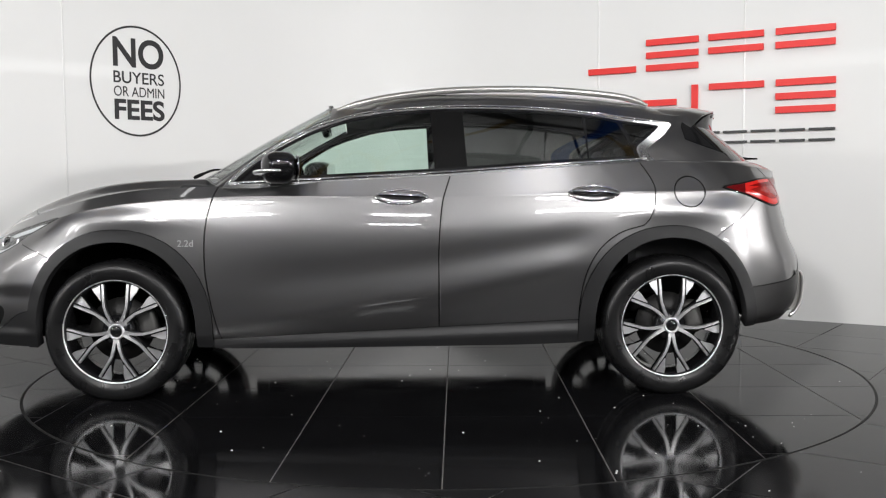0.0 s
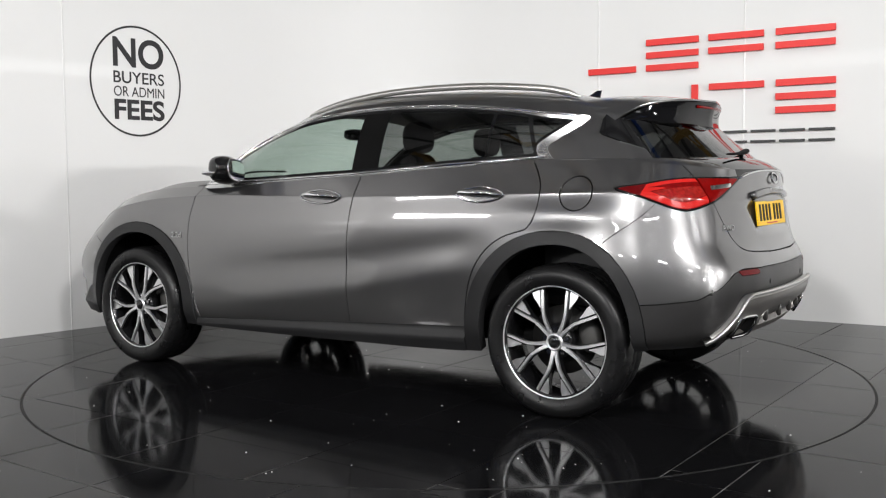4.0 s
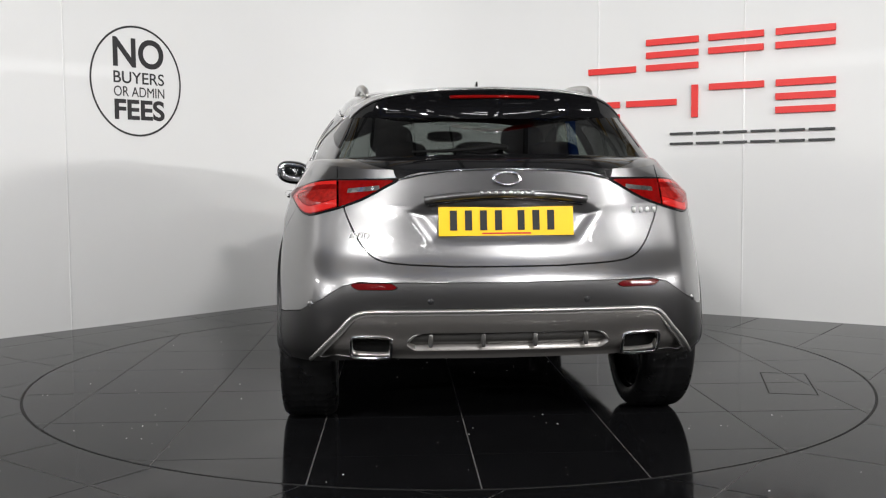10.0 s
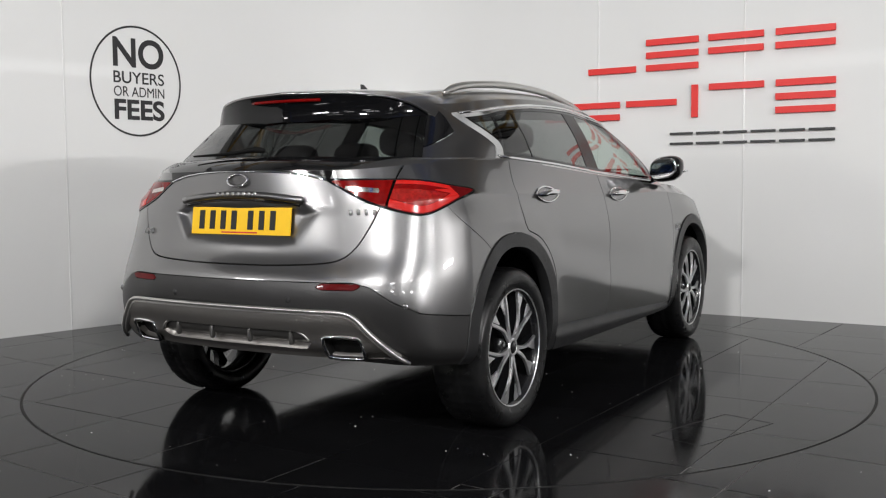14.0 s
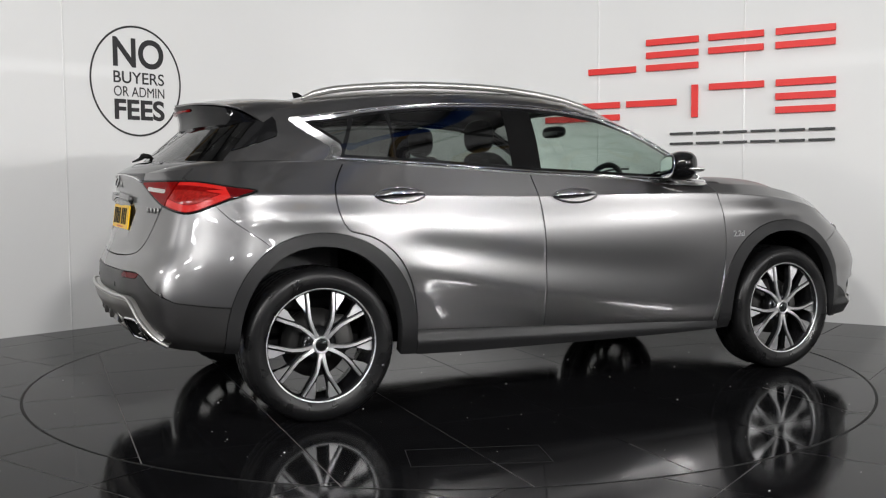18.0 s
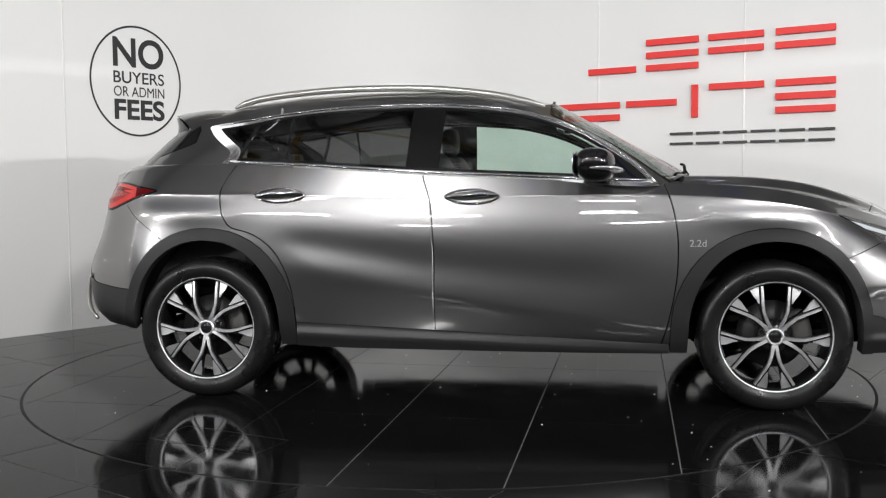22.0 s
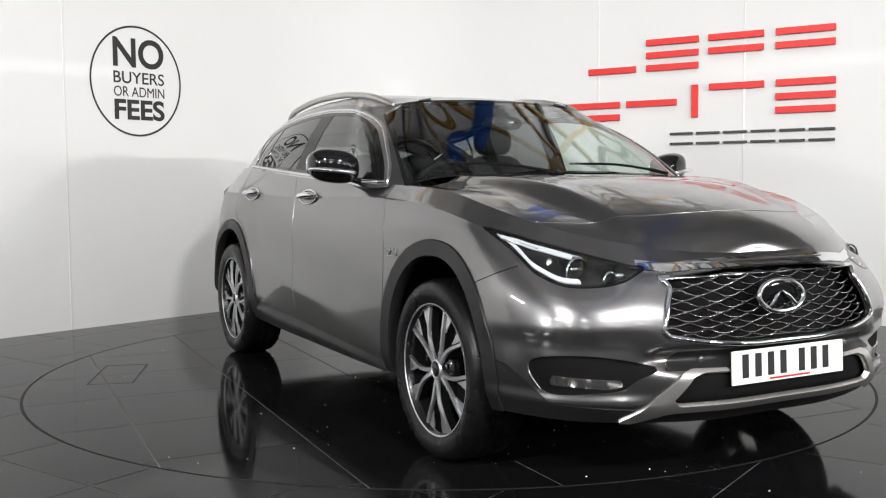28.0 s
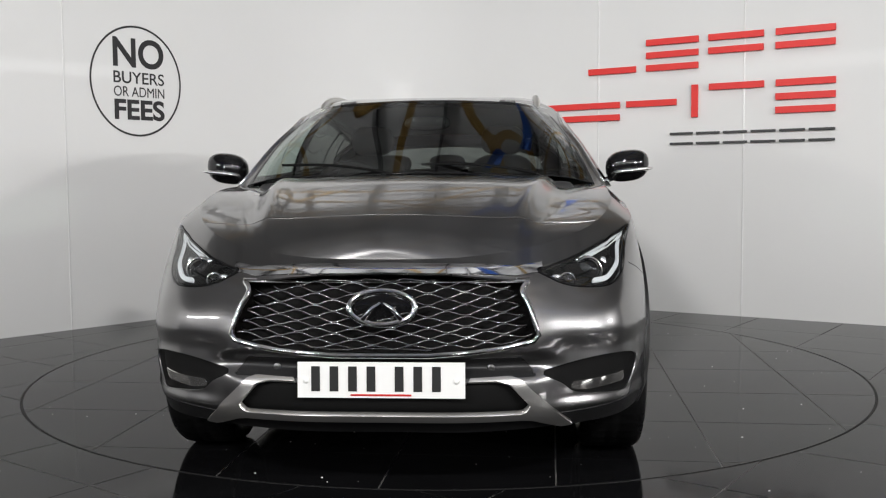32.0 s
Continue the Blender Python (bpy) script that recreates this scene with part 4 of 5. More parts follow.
# beads along the edges of the skid plate and its insert
up_edge = [p for p in SKID[1:] if p[1] > .384][:-1]
half = [on_end(p[0], p[1], False, .030) for p in resample(np.array([(0.0, .567)] + [tuple(p) for p in up_edge]), 40)]
V, F = tube([Vector((p.x, -p.y, p.z)) for p in reversed(half)] + half[1:], .0085, 8, False, 1.0, (1, 0, 0))
raw("skid_plate_bead", V, F, SATIN, car, "bright satin bead round the skid plate")
half = [on_end(p[0], p[1], False, .014) for p in resample(np.vstack([[(0.0, .487)], DIFF[1:-3]]), 24)]
V, F = tube([Vector((p.x, -p.y, p.z)) for p in reversed(half)] + half[1:], .005, 6, False, 1.0, (1, 0, 0))
raw("diffuser_bead", V, F, SATIN, car, "bright satin bead over the diffuser insert")

for y in (-.30, -.10, .10, .30):
    c = on_end(y, .452, False, .004)
    V, F = blob(c.x, c.y, c.z, .012, .010, .030, 3, 12, 8)
    raw("diffuser_rib", V, F, SKID_D, car, "short upright rib on the insert")
# rear wiper
V, F = tube([(-1.925, -.02, 1.185), (-1.945, .02, 1.19), (-1.945, .12, 1.178), (-1.95, .22, 1.172), (-1.95, .355, 1.168)], [.016, .018, .012, .009, .006], 8, False, .7)
raw("rear_wiper", V, F, MATT, car, "black rear wiper")
# aerial fin
V, F = [], []
for k, (z, l, h) in enumerate(((1.455, .065, .020), (1.470, .055, .016), (1.495, .034, .008), (1.522, .014, .003))):
    xo = -1.10 - .028 * k
    V += [(xo + l, 0, z), (xo + l * .3, h, z), (xo - l, h * .8, z), (xo - l, -h * .8, z), (xo + l * .3, -h, z)]
for k in range(3):
    for j in range(5):
        F.append((5 * k + j, 5 * k + (j + 1) % 5, 5 * k + 5 + (j + 1) % 5, 5 * k + 5 + j))
F.append(tuple(range(15, 20)))
raw("aerial_fin", V, F, GLOSS, car, "black shark-fin aerial", False)

# exhaust tips
for s in (1, -1):
    hole = HOLE.copy()
    pts = [on_end(p[0], p[1], False, .016) for p in hole[::2]]
    pts = [(p.x, s * p.y, p.z) for p in pts]
    V, F = tube(pts, .0075, 6, True, 1.0, (1, 0, 0))
    ex = raw("exhaust_tip", V, F, CHROME, car, "chrome exhaust trim")
    c = np.mean(np.array(pts), 0)
    V = pts + [(p[0] + .05, c[1] + (p[1] - c[1]) * .9, c[2] + (p[2] - c[2]) * .9) for p in pts]
    n = len(pts)
    F = [(k, (k + 1) % n, n + (k + 1) % n, n + k) for k in range(n)] + [tuple(range(n, 2 * n))]
    raw("exhaust_mouth", V, F, MATT, ex, "", False)

# tail lamps
for k, s in enumerate((tail, tail.mirror())):
    d = signed(TAIL, uz(s))
    core, rim_ = cut(s, d + .007, 0)
    lamp = panel("tail_lamp", rim_, GLOSS, car, "red tail lamp with a dark rim and a clear band", 0.03, 0.003)
    outer, inner_ = cut(core, .646 - np.abs(core.V[:, 1]), .010)
    hot, cold = cut(outer, np.abs(outer.V[:, 0] + 1.90) - .175 - (1.0 - outer.V[:, 2]) * .3, 0)
    dd = signed(TAIL, uz(hot))
    guide, hot = cut(hot, np.maximum(np.abs(dd + .024) - .013, hot.V[:, 2] - 1.020), 0)
    panel("light_bar", guide, RED_HOT, lamp, "red light bar with an added glow", 0.004, 0.004)
    mid_, hot = cut(hot, np.maximum(np.abs(signed(TAIL, uz(hot)) + .015) - .0065, 1.020 - hot.V[:, 2]), 0)
    panel("light_bar", mid_, RED_HOT, lamp, "red light bar with an added glow", 0.004, 0.004)
    core2, hot = cut(hot, signed(TAIL, uz(hot)) + .040, 0)
    if len(core2.T):
        panel("lamp_core", core2, RED_CORE, lamp, "bright faceted core of the lens", 0.004, 0.003)
    panel("lamp_lens", hot, RED_LENS, lamp, "bright red lens", 0.01, 0.004)
    panel("lamp_lens", cold, RED_DARK, lamp, "dark red tip of the lens", 0.01, 0.004)
    yy = np.abs(inner_.V[:, 1])
    band, redin = cut(inner_, np.maximum(np.abs(inner_.V[:, 2] - (1.022 + (.55 - yy) * .10)) - .0085, np.abs(yy - .545) - .062), 0)
    panel("lamp_lens", redin, RED_LENS, lamp, "bright red lens", 0.01, 0.004)
    panel("reversing_lens", band, FOG_LENS, lamp, "clear reversing lens", 0.005, 0.005)

# headlamps
for k, s in enumerate((head, head.mirror())):
    sg = 1 if k == 0 else -1
    bowl = panel("headlamp", s.moved(np.full(len(s.V), -.05)), GLOSS, car, "clear headlamp with a black bowl and projector", 0.0)
    d = signed(HEAD, uz(s))
    core, rim_ = cut(s, d + .006, 0)
    panel("headlamp_rim", rim_, GLOSS, bowl, "", 0.05, 0.0)
    panel("headlamp_glass", core, LAMP_GLASS, bowl, "clear lens", 0.0)
    ins = s.moved(np.full(len(s.V), -.012))
    d = signed(HEAD, uz(ins))
    p = uz(ins)
    drl = ins.keep(np.maximum(np.maximum(np.abs(d + .020) - .0065, .50 - p[:, 0]), np.where(p[:, 1] > .80 - (p[:, 0] - .50) * -.28, 1, -1) * .02))
    if len(drl.T):
        panel("light_guide", drl, DRL, bowl, "white daytime light guide", 0.015)
    top_g = ins.keep(np.maximum(np.abs(d + .013) - .0062, np.where(p[:, 1] > .80 - (p[:, 0] - .50) * -.28, -1, 1) * .02))
    if len(top_g.T):
        panel("light_guide", top_g, DRL, bowl, "silver upper edge", 0.01)
    for (y, z, sy_, sz_, tilt) in ((.625, .800, .060, .006, .35), (.545, .752, .035, .012, .2), (.735, .785, .012, .030, 0)):
        c = on_end(y, z, True, -.034)
        V, F = blob(0, 0, 0, .010, sy_, sz_, 3, 14, 6)
        raw("reflector", [(c.x + a, sg * (c.y + b), c.z + d_ + tilt * b) for a, b, d_ in V], F if sg > 0 else flipped(F), CLEAR_LENS, bowl, "silver reflector block")
    for (y, z, r) in ((.675, .770, .046), (.60, .742, .026)):
        c = on_end(y, z, True, -.03)
        V, F = blob(c.x, sg * c.y, c.z, r * .7, r * .85, r * .85, 2)
        raw("projector", V, F, GLOSS, bowl, "dark projector lens")
        ringp = [(c.x + .014, sg * c.y + r * math.cos(a) * .95, c.z + r * .95 * math.sin(a)) for a in np.linspace(0, 2 * math.pi, 24, endpoint=False)]
        V, F = tube(ringp, .0045, 6, True, 1.0, (1, 0, 0))
        raw("projector_ring", V, F, CHROME, bowl)

# grille: waved bars before a black back, chrome frame, plain oval badge
loop = [on_end(max(0, p[0]), p[1], True, .004) for p in GRILLE[2:-1]]
full = loop + [Vector((p.x, -p.y, p.z)) for p in reversed(loop)]
V, F = tube(full, .0095, 8, True, 1.0, (1, 0, 0))
raw("grille_frame", V, F, CHROME, car, "chrome grille frame")
both_g = np.vstack([GRILLE[2:], GRILLE[2:][::-1] * (-1, 1)])
bars = 15
for k in range(bars):
    z0 = .514 + .0180 * k
    pts = []
    for i in range(181):
        y = -.495 + .99 * i / 180
        z = z0 + .0068 * math.sin(2 * math.pi * y / .120 + k * math.pi) + .020 * (y / .45) ** 2
        if signed(both_g, np.array([[y, z]]))[0] < -.008:
            pts.append(on_end(y, z, True, -.022 + .008 * math.cos(2 * math.pi * y / .120 + k * math.pi)))
    if len(pts) > 6:
        V, F = tube(pts[::2], .0033, 5, False, 1.0, (1, 0, 0))
        raw("grille_bar", V, F, GRILLE_BAR, car, "dark chrome waved bar")
V, F = [], []
for i in range(21):
    y = -.51 + .051 * i
    for z in (.49, .80):
        p = on_end(y, .65, True, -.075)
        V.append((p.x - .25 * (z - .55), y, z))
for i in range(20):
    F.append((2 * i, 2 * i + 2, 2 * i + 3, 2 * i + 1))
raw("grille_back", V, F, MATT, car, "black space behind the grille", False)
c = on_end(0, .655, True, -.002)
rg = [(c.x - .20 * (.052 * math.sin(a)), .104 * math.cos(a), .655 + .052 * math.sin(a)) for a in np.linspace(0, 2 * math.pi, 40, endpoint=False)]
V, F = tube(rg, .011, 8, True, .8, (1, 0, 0))
badge = raw("front_badge", V, F, CHROME, car, "plain chrome oval badge")
for s in (1, -1):
    V, F = tube([(c.x + .012, s * .062, .618), (c.x + .006, s * .030, .655), (c.x + .002, s * .004, .672)], [.010, .008, .004], 6, False, .8, (1, 0, 0))
    raw("badge_rib", V, F, CHROME, badge)
V, F = blob(c.x - .012, 0, .655, .006, .095, .046, 2)
raw("badge_plate", V, F, GLOSS, badge)

# lower intake
V, F = [], []
for i in range(21):
    y = -.48 + .048 * i
    for z in (.30, .43):
        p = on_end(y, .37, True, -.07)
        V.append((p.x, y, z))
F = [(2 * i, 2 * i + 2, 2 * i + 3, 2 * i + 1) for i in range(20)]
raw("intake_back", V, F, MATT, car, "black lower intake", False)
for z in (.35, .385):
    V, F = tube([on_end(y, z, True, -.05) for y in np.linspace(-.42, .42, 15)], .006, 4, False, 1, (1, 0, 0))
    raw("intake_bar", V, F, CLAD, car)

# fog pockets
for k, s in enumerate((fog, fog.mirror())):
    sg = 1 if k == 0 else -1
    d = np.clip(-signed(FOG, np.abs(yz(s))) * 1.6, 0, .035)
    pocket = panel("fog_pocket", s.moved(-d - .005), MATT, car, "black fog lamp pocket", 0.0)
    lens, _ = cut(s, np.maximum(np.abs(s.V[:, 2] - (.392 + (.69 - np.abs(s.V[:, 1])) * -.05)) - .0165, np.abs(np.abs(s.V[:, 1]) - .70) - .095), 0)
    panel("fog_lamp", lens.moved(np.full(len(lens.V), -.016)), FOG_LENS, pocket, "clear fog lamp strip", 0.02)
    for i in range(8):
        for j in range(3):
            p = on_end(.575 + .026 * i, .438 + .016 * j + .006 * (i - 4), True, -.028)
            V, F = blob(p.x, sg * p.y, p.z, .004, .009, .003, 3, 8, 4)
            raw("pocket_stud", V, F, CLAD, pocket)

# parking sensors
for y, z, fr in ((.34, .462, True), (.30, .60, False), (.755, .585, False)):
    for s in (1, -1):
        c = on_end(y, z, fr, .001)
        V, F = blob(c.x, s * c.y, c.z, .005, .013, .013, 2, 16, 8)
        raw("parking_sensor", V, F, PAINT if fr or y > .5 else CLAD, car)

# number plates: the characters are plain bars
def plate(xt, xb, zt, zb, mat, sg, label):
    V = []
    for dx in (0, .006 * sg):
        for y, z, x in ((.262, zb, xb), (-.262, zb, xb), (-.262, zt, xt), (.262, zt, xt)):
            V.append((x + dx, y, z))
    F = [(4, 5, 6, 7), (0, 1, 5, 4), (1, 2, 6, 5), (2, 3, 7, 6), (3, 0, 4, 7), (3, 2, 1, 0)]
    if sg < 0:
        F = flipped(F)
    pl = raw("number_plate", V, F, mat, car, label, False)
    for k in range(7):
        y0 = -.205 + .058 * k + (.03 if k > 3 else 0)
        bm = bmesh.new()
        box(bm, .003, .027, (zt - zb) * .70)
        tilt = math.atan2(xt - xb, zt - zb)
        ob = part("plate_bar", bm, INK, pl, "black bar in place of a character")
        ob.matrix_basis = Matrix.Translation(((xt + xb) / 2 + .007 * sg, y0 if sg > 0 else -y0, (zt + zb) / 2 + .004)) @ Matrix.Rotation(tilt, 4, "Y")
    bm = bmesh.new()
    box(bm, .002, .19, .006)
    ob = part("plate_bar", bm, RED_INK, pl, "thin red bar of print")
    ob.matrix_basis = Matrix.Translation((xb + (xt - xb) * .08 + .0065 * sg, 0, zb + .009))
    return pl


front_plate = plate(2.235, 2.240, .490, .379, PLATE_W, 1, "white front number plate with plain black bars")
for y in (-.235, .235):
    V, F = blob(2.245, y, .432, .005, .009, .009, 2, 12, 6)
    raw("plate_screw", V, F, PLATE_W, front_plate)
plate(-2.050, -2.064, .953, .843, PLATE_Y, -1, "yellow rear number plate with plain black bars")

# bar over the rear plate, badges
V, F = tube([on_end(y, 1.004 - .25 * y * y, False, .010) for y in np.linspace(-.315, .315, 21)], .015, 8, False, .7, (1, 0, 0))
bar = raw("tailgate_bar", V, F, PAINT, car, "grey bar over the rear plate")
# thin black strip laid on for the shade below the bar
V, F = tube([on_end(y, .984 - .25 * y * y, False, .002) for y in np.linspace(-.30, .30, 21)], .005, 6, False, .7, (1, 0, 0))
raw("bar_shadow_strip", V, F, GLOSS, bar, "black strip in place of the shade under the bar")
V, F = tube([on_end(y, 1.097 - .038 * (y / .41) ** 2 * abs(y / .41), False, .003) for y in np.linspace(-.41, .41, 31)], .004, 6, False, 1, (1, 0, 0))
raw("tailgate_crease", V, F, CHROME, car, "thin bright edge of the tailgate")
for k in range(8):
    y = -.098 + .028 * k
    p = on_end(y, 1.008, False, .020)
    V, F = blob(p.x, p.y, p.z, .003, .007, .007, 4, 8, 4)
    raw("badge_bar", V, F, BADGE, car, "small chrome bar in place of a letter")
c = on_end(0, 1.062, False, .008)
rg = [(c.x + .25 * .024 * math.sin(a), .052 * math.cos(a), 1.062 + .024 * math.sin(a)) for a in np.linspace(0, 2 * math.pi, 32, endpoint=False)]
V, F = tube(rg, .0055, 8, True, .8, (1, 0, 0))
rb = raw("rear_badge", V, F, CHROME, car, "plain chrome oval badge")
for k in range(4):
    p = on_end(-.515 - .030 * k, .935, False, .004)
    V, F = blob(p.x, p.y, p.z, .003, .008, .012, 4, 8, 4)
    raw("badge_bar", V, F, BADGE, car, "small chrome bar in place of a letter")


def lettering(text, size, mat, parent, m, label="", extrude=.003, name="lettering", bold=0.0):
    cu = bpy.data.curves.new(name, "FONT")
    cu.body, cu.size, cu.extrude, cu.align_x, cu.align_y, cu.offset = text, size, extrude, "CENTER", "CENTER", bold
    tmp = new("lettering_source", cu)
    me = bpy.data.meshes.new_from_object(tmp.evaluated_get(bpy.context.evaluated_depsgraph_get()))
    bpy.data.objects.remove(tmp)
    ob = link_mesh(name, me, mat, parent, label)
    ob.matrix_basis = m
    return ob


def facing(p, n, up=Vector((0, 0, 1))):
    """A pose whose z axis is n and whose y axis is as near to up as it can be."""
    z = Vector(n).normalized()
    x = up.cross(z).normalized()
    y = z.cross(x)
    return Matrix.Translation(p) @ Matrix((x, y, z)).transposed().to_4x4()


p = on_end(.565, .845, False, .004)
lettering("AWD", .034, BADGE, car, facing(p, (-1, .35, .15)), "chrome AWD letters", name="badge_letters")
p = on_side(1.005, .765, .004)
lettering("2.2d", .045, BADGE, car, facing(p, (0, 1, .05)), "chrome 2.2d letters", name="badge_letters")
lettering("2.2d", .045, BADGE, car, facing((p.x, -p.y, p.z), (0, -1, .05)), "chrome 2.2d letters", name="badge_letters")

# ---- cabin ----
bm = bmesh.new()
box(bm, 3.55, 1.45, .06, pose(.12, 0, .33), .02)
part("underbody", bm, MATT, car, "black underbody")
lining = ROOF.moved(np.full(len(ROOF.V), -.035)).keep(np.abs(ROOF.V[:, 0] + .6) - .92)
panel("headlining", both(lining), LINING, car, "grey headlining", 0.0)
bm = bmesh.new()
box(bm, .55, 1.38, .22, pose(.83, 0, .92, 0, -6, 0), .06, 3)
part("dashboard", bm, TRIM, car, "dark dashboard", True)
bm = bmesh.new()
box(bm, 1.5, 1.42, .05, pose(-.1, 0, .40))
part("cabin_floor", bm, TRIM, car)
bm = bmesh.new()
box(bm, .75, 1.3, .5, pose(-1.55, 0, .72), .05)
part("boot_cover", bm, TRIM, car, "dark parcel shelf")


def seat(x, y, width=.50, rear=False):
    s = empty("seat")
    s.parent = car
    s.matrix_basis = pose(x, y, .45)
    V, F = blob(.10, 0, .10, .27, width / 2, .10, 4)
    raw("seat_cushion", V, F, SEAT, s, "black leather cushion")
    hs = .29 if rear else .34
    V, F = blob(0, 0, 0, .085, width / 2 * .95, hs, 3.5)
    V = [(a - .20 - .30 * (c + hs), b * (1 - .12 * max(0, c) / hs), c + .08 + hs) for a, b, c in V]
    raw("seat_back", V, F, SEAT, s, "black leather backrest")
    for hy in ((0,) if not rear else (-.36, 0, .36)):
        V, F = blob(-.42, hy, .73 if rear else .84, .05, .12, .06 if rear else .085, 2.8)
        raw("headrest", V, F, SEAT, s, "black headrest")
        for q in (-.05, .05):
            V, F = tube([(-.405, hy + q, .60 if rear else .70), (-.415, hy + q, .70 if rear else .80)], .006, 6)
            raw("headrest_post", V, F, CHROME, s)
    return s


seat(.12, .37)
seat(.12, -.37)
seat(-.82, 0, 1.25, True)
sw = [(.47 + .06 * math.sin(a), -.37 + .185 * math.cos(a), .97 + .175 * math.sin(a)) for a in np.linspace(0, 2 * math.pi, 36, endpoint=False)]
V, F = tube(sw, .016, 8, True, 1, (1, 0, 0))
wheel_ = raw("steering_wheel", V, F, SEAT, car, "black leather steering wheel")
V, F = blob(.48, -.37, .965, .03, .07, .06, 3)
raw("wheel_boss", V, F, TRIM, wheel_)
for a in (0, math.pi, 1.5 * math.pi):
    V, F = tube([(.48, -.37 + .05 * math.cos(a), .965 + .05 * math.sin(a)), (.47 + .06 * math.sin(a), -.37 + .18 * math.cos(a), .97 + .17 * math.sin(a))], .014, 6, False, 1, (1, 0, 0))
    raw("wheel_spoke", V, F, TRIM, wheel_)
V, F = blob(.40, 0, 1.345, .025, .115, .035, 3)
raw("inner_mirror", V, F, GLOSS, car, "black inside mirror")
# ---- the room ----
FLOOR = material("black_floor_tile", (0.006, 0.006, 0.0066), 0.085, noise_scale=3, var=0.35, rough_var=0.035)
GROUT = material("grey_grout", (0.27, 0.26, 0.25), 0.7, noise_scale=30, var=0.4)
DARK = material("black_gap", (0.004, 0.004, 0.004), 0.6)
FLOOR.node_tree.nodes["Principled BSDF"].inputs["Specular IOR Level"].default_value = 0.09
WALL = material("gloss_white_panel", (0.70, 0.70, 0.69), 0.06, coat=0.0, noise_scale=1.5, var=0.02, rough_var=0.02)
WALL.node_tree.nodes["Principled BSDF"].inputs["Specular IOR Level"].default_value = 0.12
SEAM = material("white_seam_strip", (0.70, 0.70, 0.69), 0.25, noise_scale=4, var=0.03)
SIGN_RED = material("red_sign_acrylic", (0.72, 0.025, 0.02), 0.5, coat=0.0, noise_scale=5, var=0.05)
SIGN_BLACK = material("black_sign_vinyl", (0.015, 0.015, 0.016), 0.4, noise_scale=5, var=0.1)
SHELL = material("warehouse_sheet", (0.48, 0.485, 0.49), 0.7, noise_scale=0.8, var=0.3)
SIDING = material("dark_warehouse_siding", (0.24, 0.243, 0.25), 0.6, noise_scale=0.8, var=0.3)
BLUE = material("blue_steel_paint", (0.02, 0.09, 0.38), 0.4, noise_scale=3, var=0.2)
YELLOW = material("ochre_steel_paint", (0.32, 0.20, 0.055), 0.45, noise_scale=3, var=0.2)
PURLIN = material("grey_steel_paint", (0.10, 0.10, 0.105), 0.5, noise_scale=3, var=0.2)
SPECK = material("pale_debris", (0.75, 0.74, 0.72), 0.7, noise_scale=40, var=0.2)

# walls in plan: two straight runs and a rounded corner behind the car
N_L = Vector((1.0, 1.15, 0)).normalized()
N_R = Vector((1.0, -.625, 0)).normalized()
P_L = Vector((-2.765, 1.440, 0))
P_R = Vector((2.286, 1.960, 0))
IN_L = Vector((N_L.y, -N_L.x, 0))
IN_R = Vector((N_R.y, -N_R.x, 0))


def wall_line():
    pts = [P_L - N_L * 6.0, P_L, P_L + N_L * 1.45]
    c = Vector((-0.72, 3.83, 0))
    a, b = pts[-1], P_R - N_R * 2.3
    for i in range(1, 24):
        t = i / 24
        pts.append(a * (1 - t) ** 2 + c * 2 * t * (1 - t) + b * t * t)
    pts += [b, P_R, P_R + N_R * 6.0]
    return pts


def wall(name, pts, z0, z1, mat, label):
    V, F = [], []
    for p in pts:
        V += [(p.x, p.y, z0), (p.x, p.y, z1)]
    for i in range(len(pts) - 1):
        F.append((2 * i, 2 * i + 1, 2 * i + 3, 2 * i + 2))
    n = len(V)
    for p in pts:
        q = p + Vector((0, .15, 0)) + Vector((p.x, p.y, 0)).normalized() * .05
        V += [(q.x, q.y, z0), (q.x, q.y, z1)]
    for i in range(len(pts) - 1):
        F.append((n + 2 * i + 2, n + 2 * i + 3, n + 2 * i + 1, n + 2 * i))
        F.append((2 * i + 1, n + 2 * i + 1, n + 2 * i + 3, 2 * i + 3))
    ob = raw(name, V, F, mat, None, label, True)
    return tagged(ob, label, "wall", kind="structure")


back_wall = wall("wall_back", wall_line(), -.02, 3.3, WALL, "glossy white showroom wall panels with a rounded corner")
for (p, n_in) in ((P_L + N_L * .034, IN_L), (P_L - N_L * 1.15, IN_L), (P_R, IN_R), (P_R - N_R * 1.2, IN_R), (P_R + N_R * 1.2, IN_R)):
    bm = bmesh.new()
    box(bm, .012, .008, 3.3, facing(p + Vector((0, 0, 1.65)) + n_in * -.001, n_in) @ Matrix.Rotation(math.pi / 2, 4, "X"), .002, 1)
    part("panel_seam", bm, SEAM, back_wall, "white joint strip between wall panels")

# floor tiles
TILE, JOINT = .607, .005


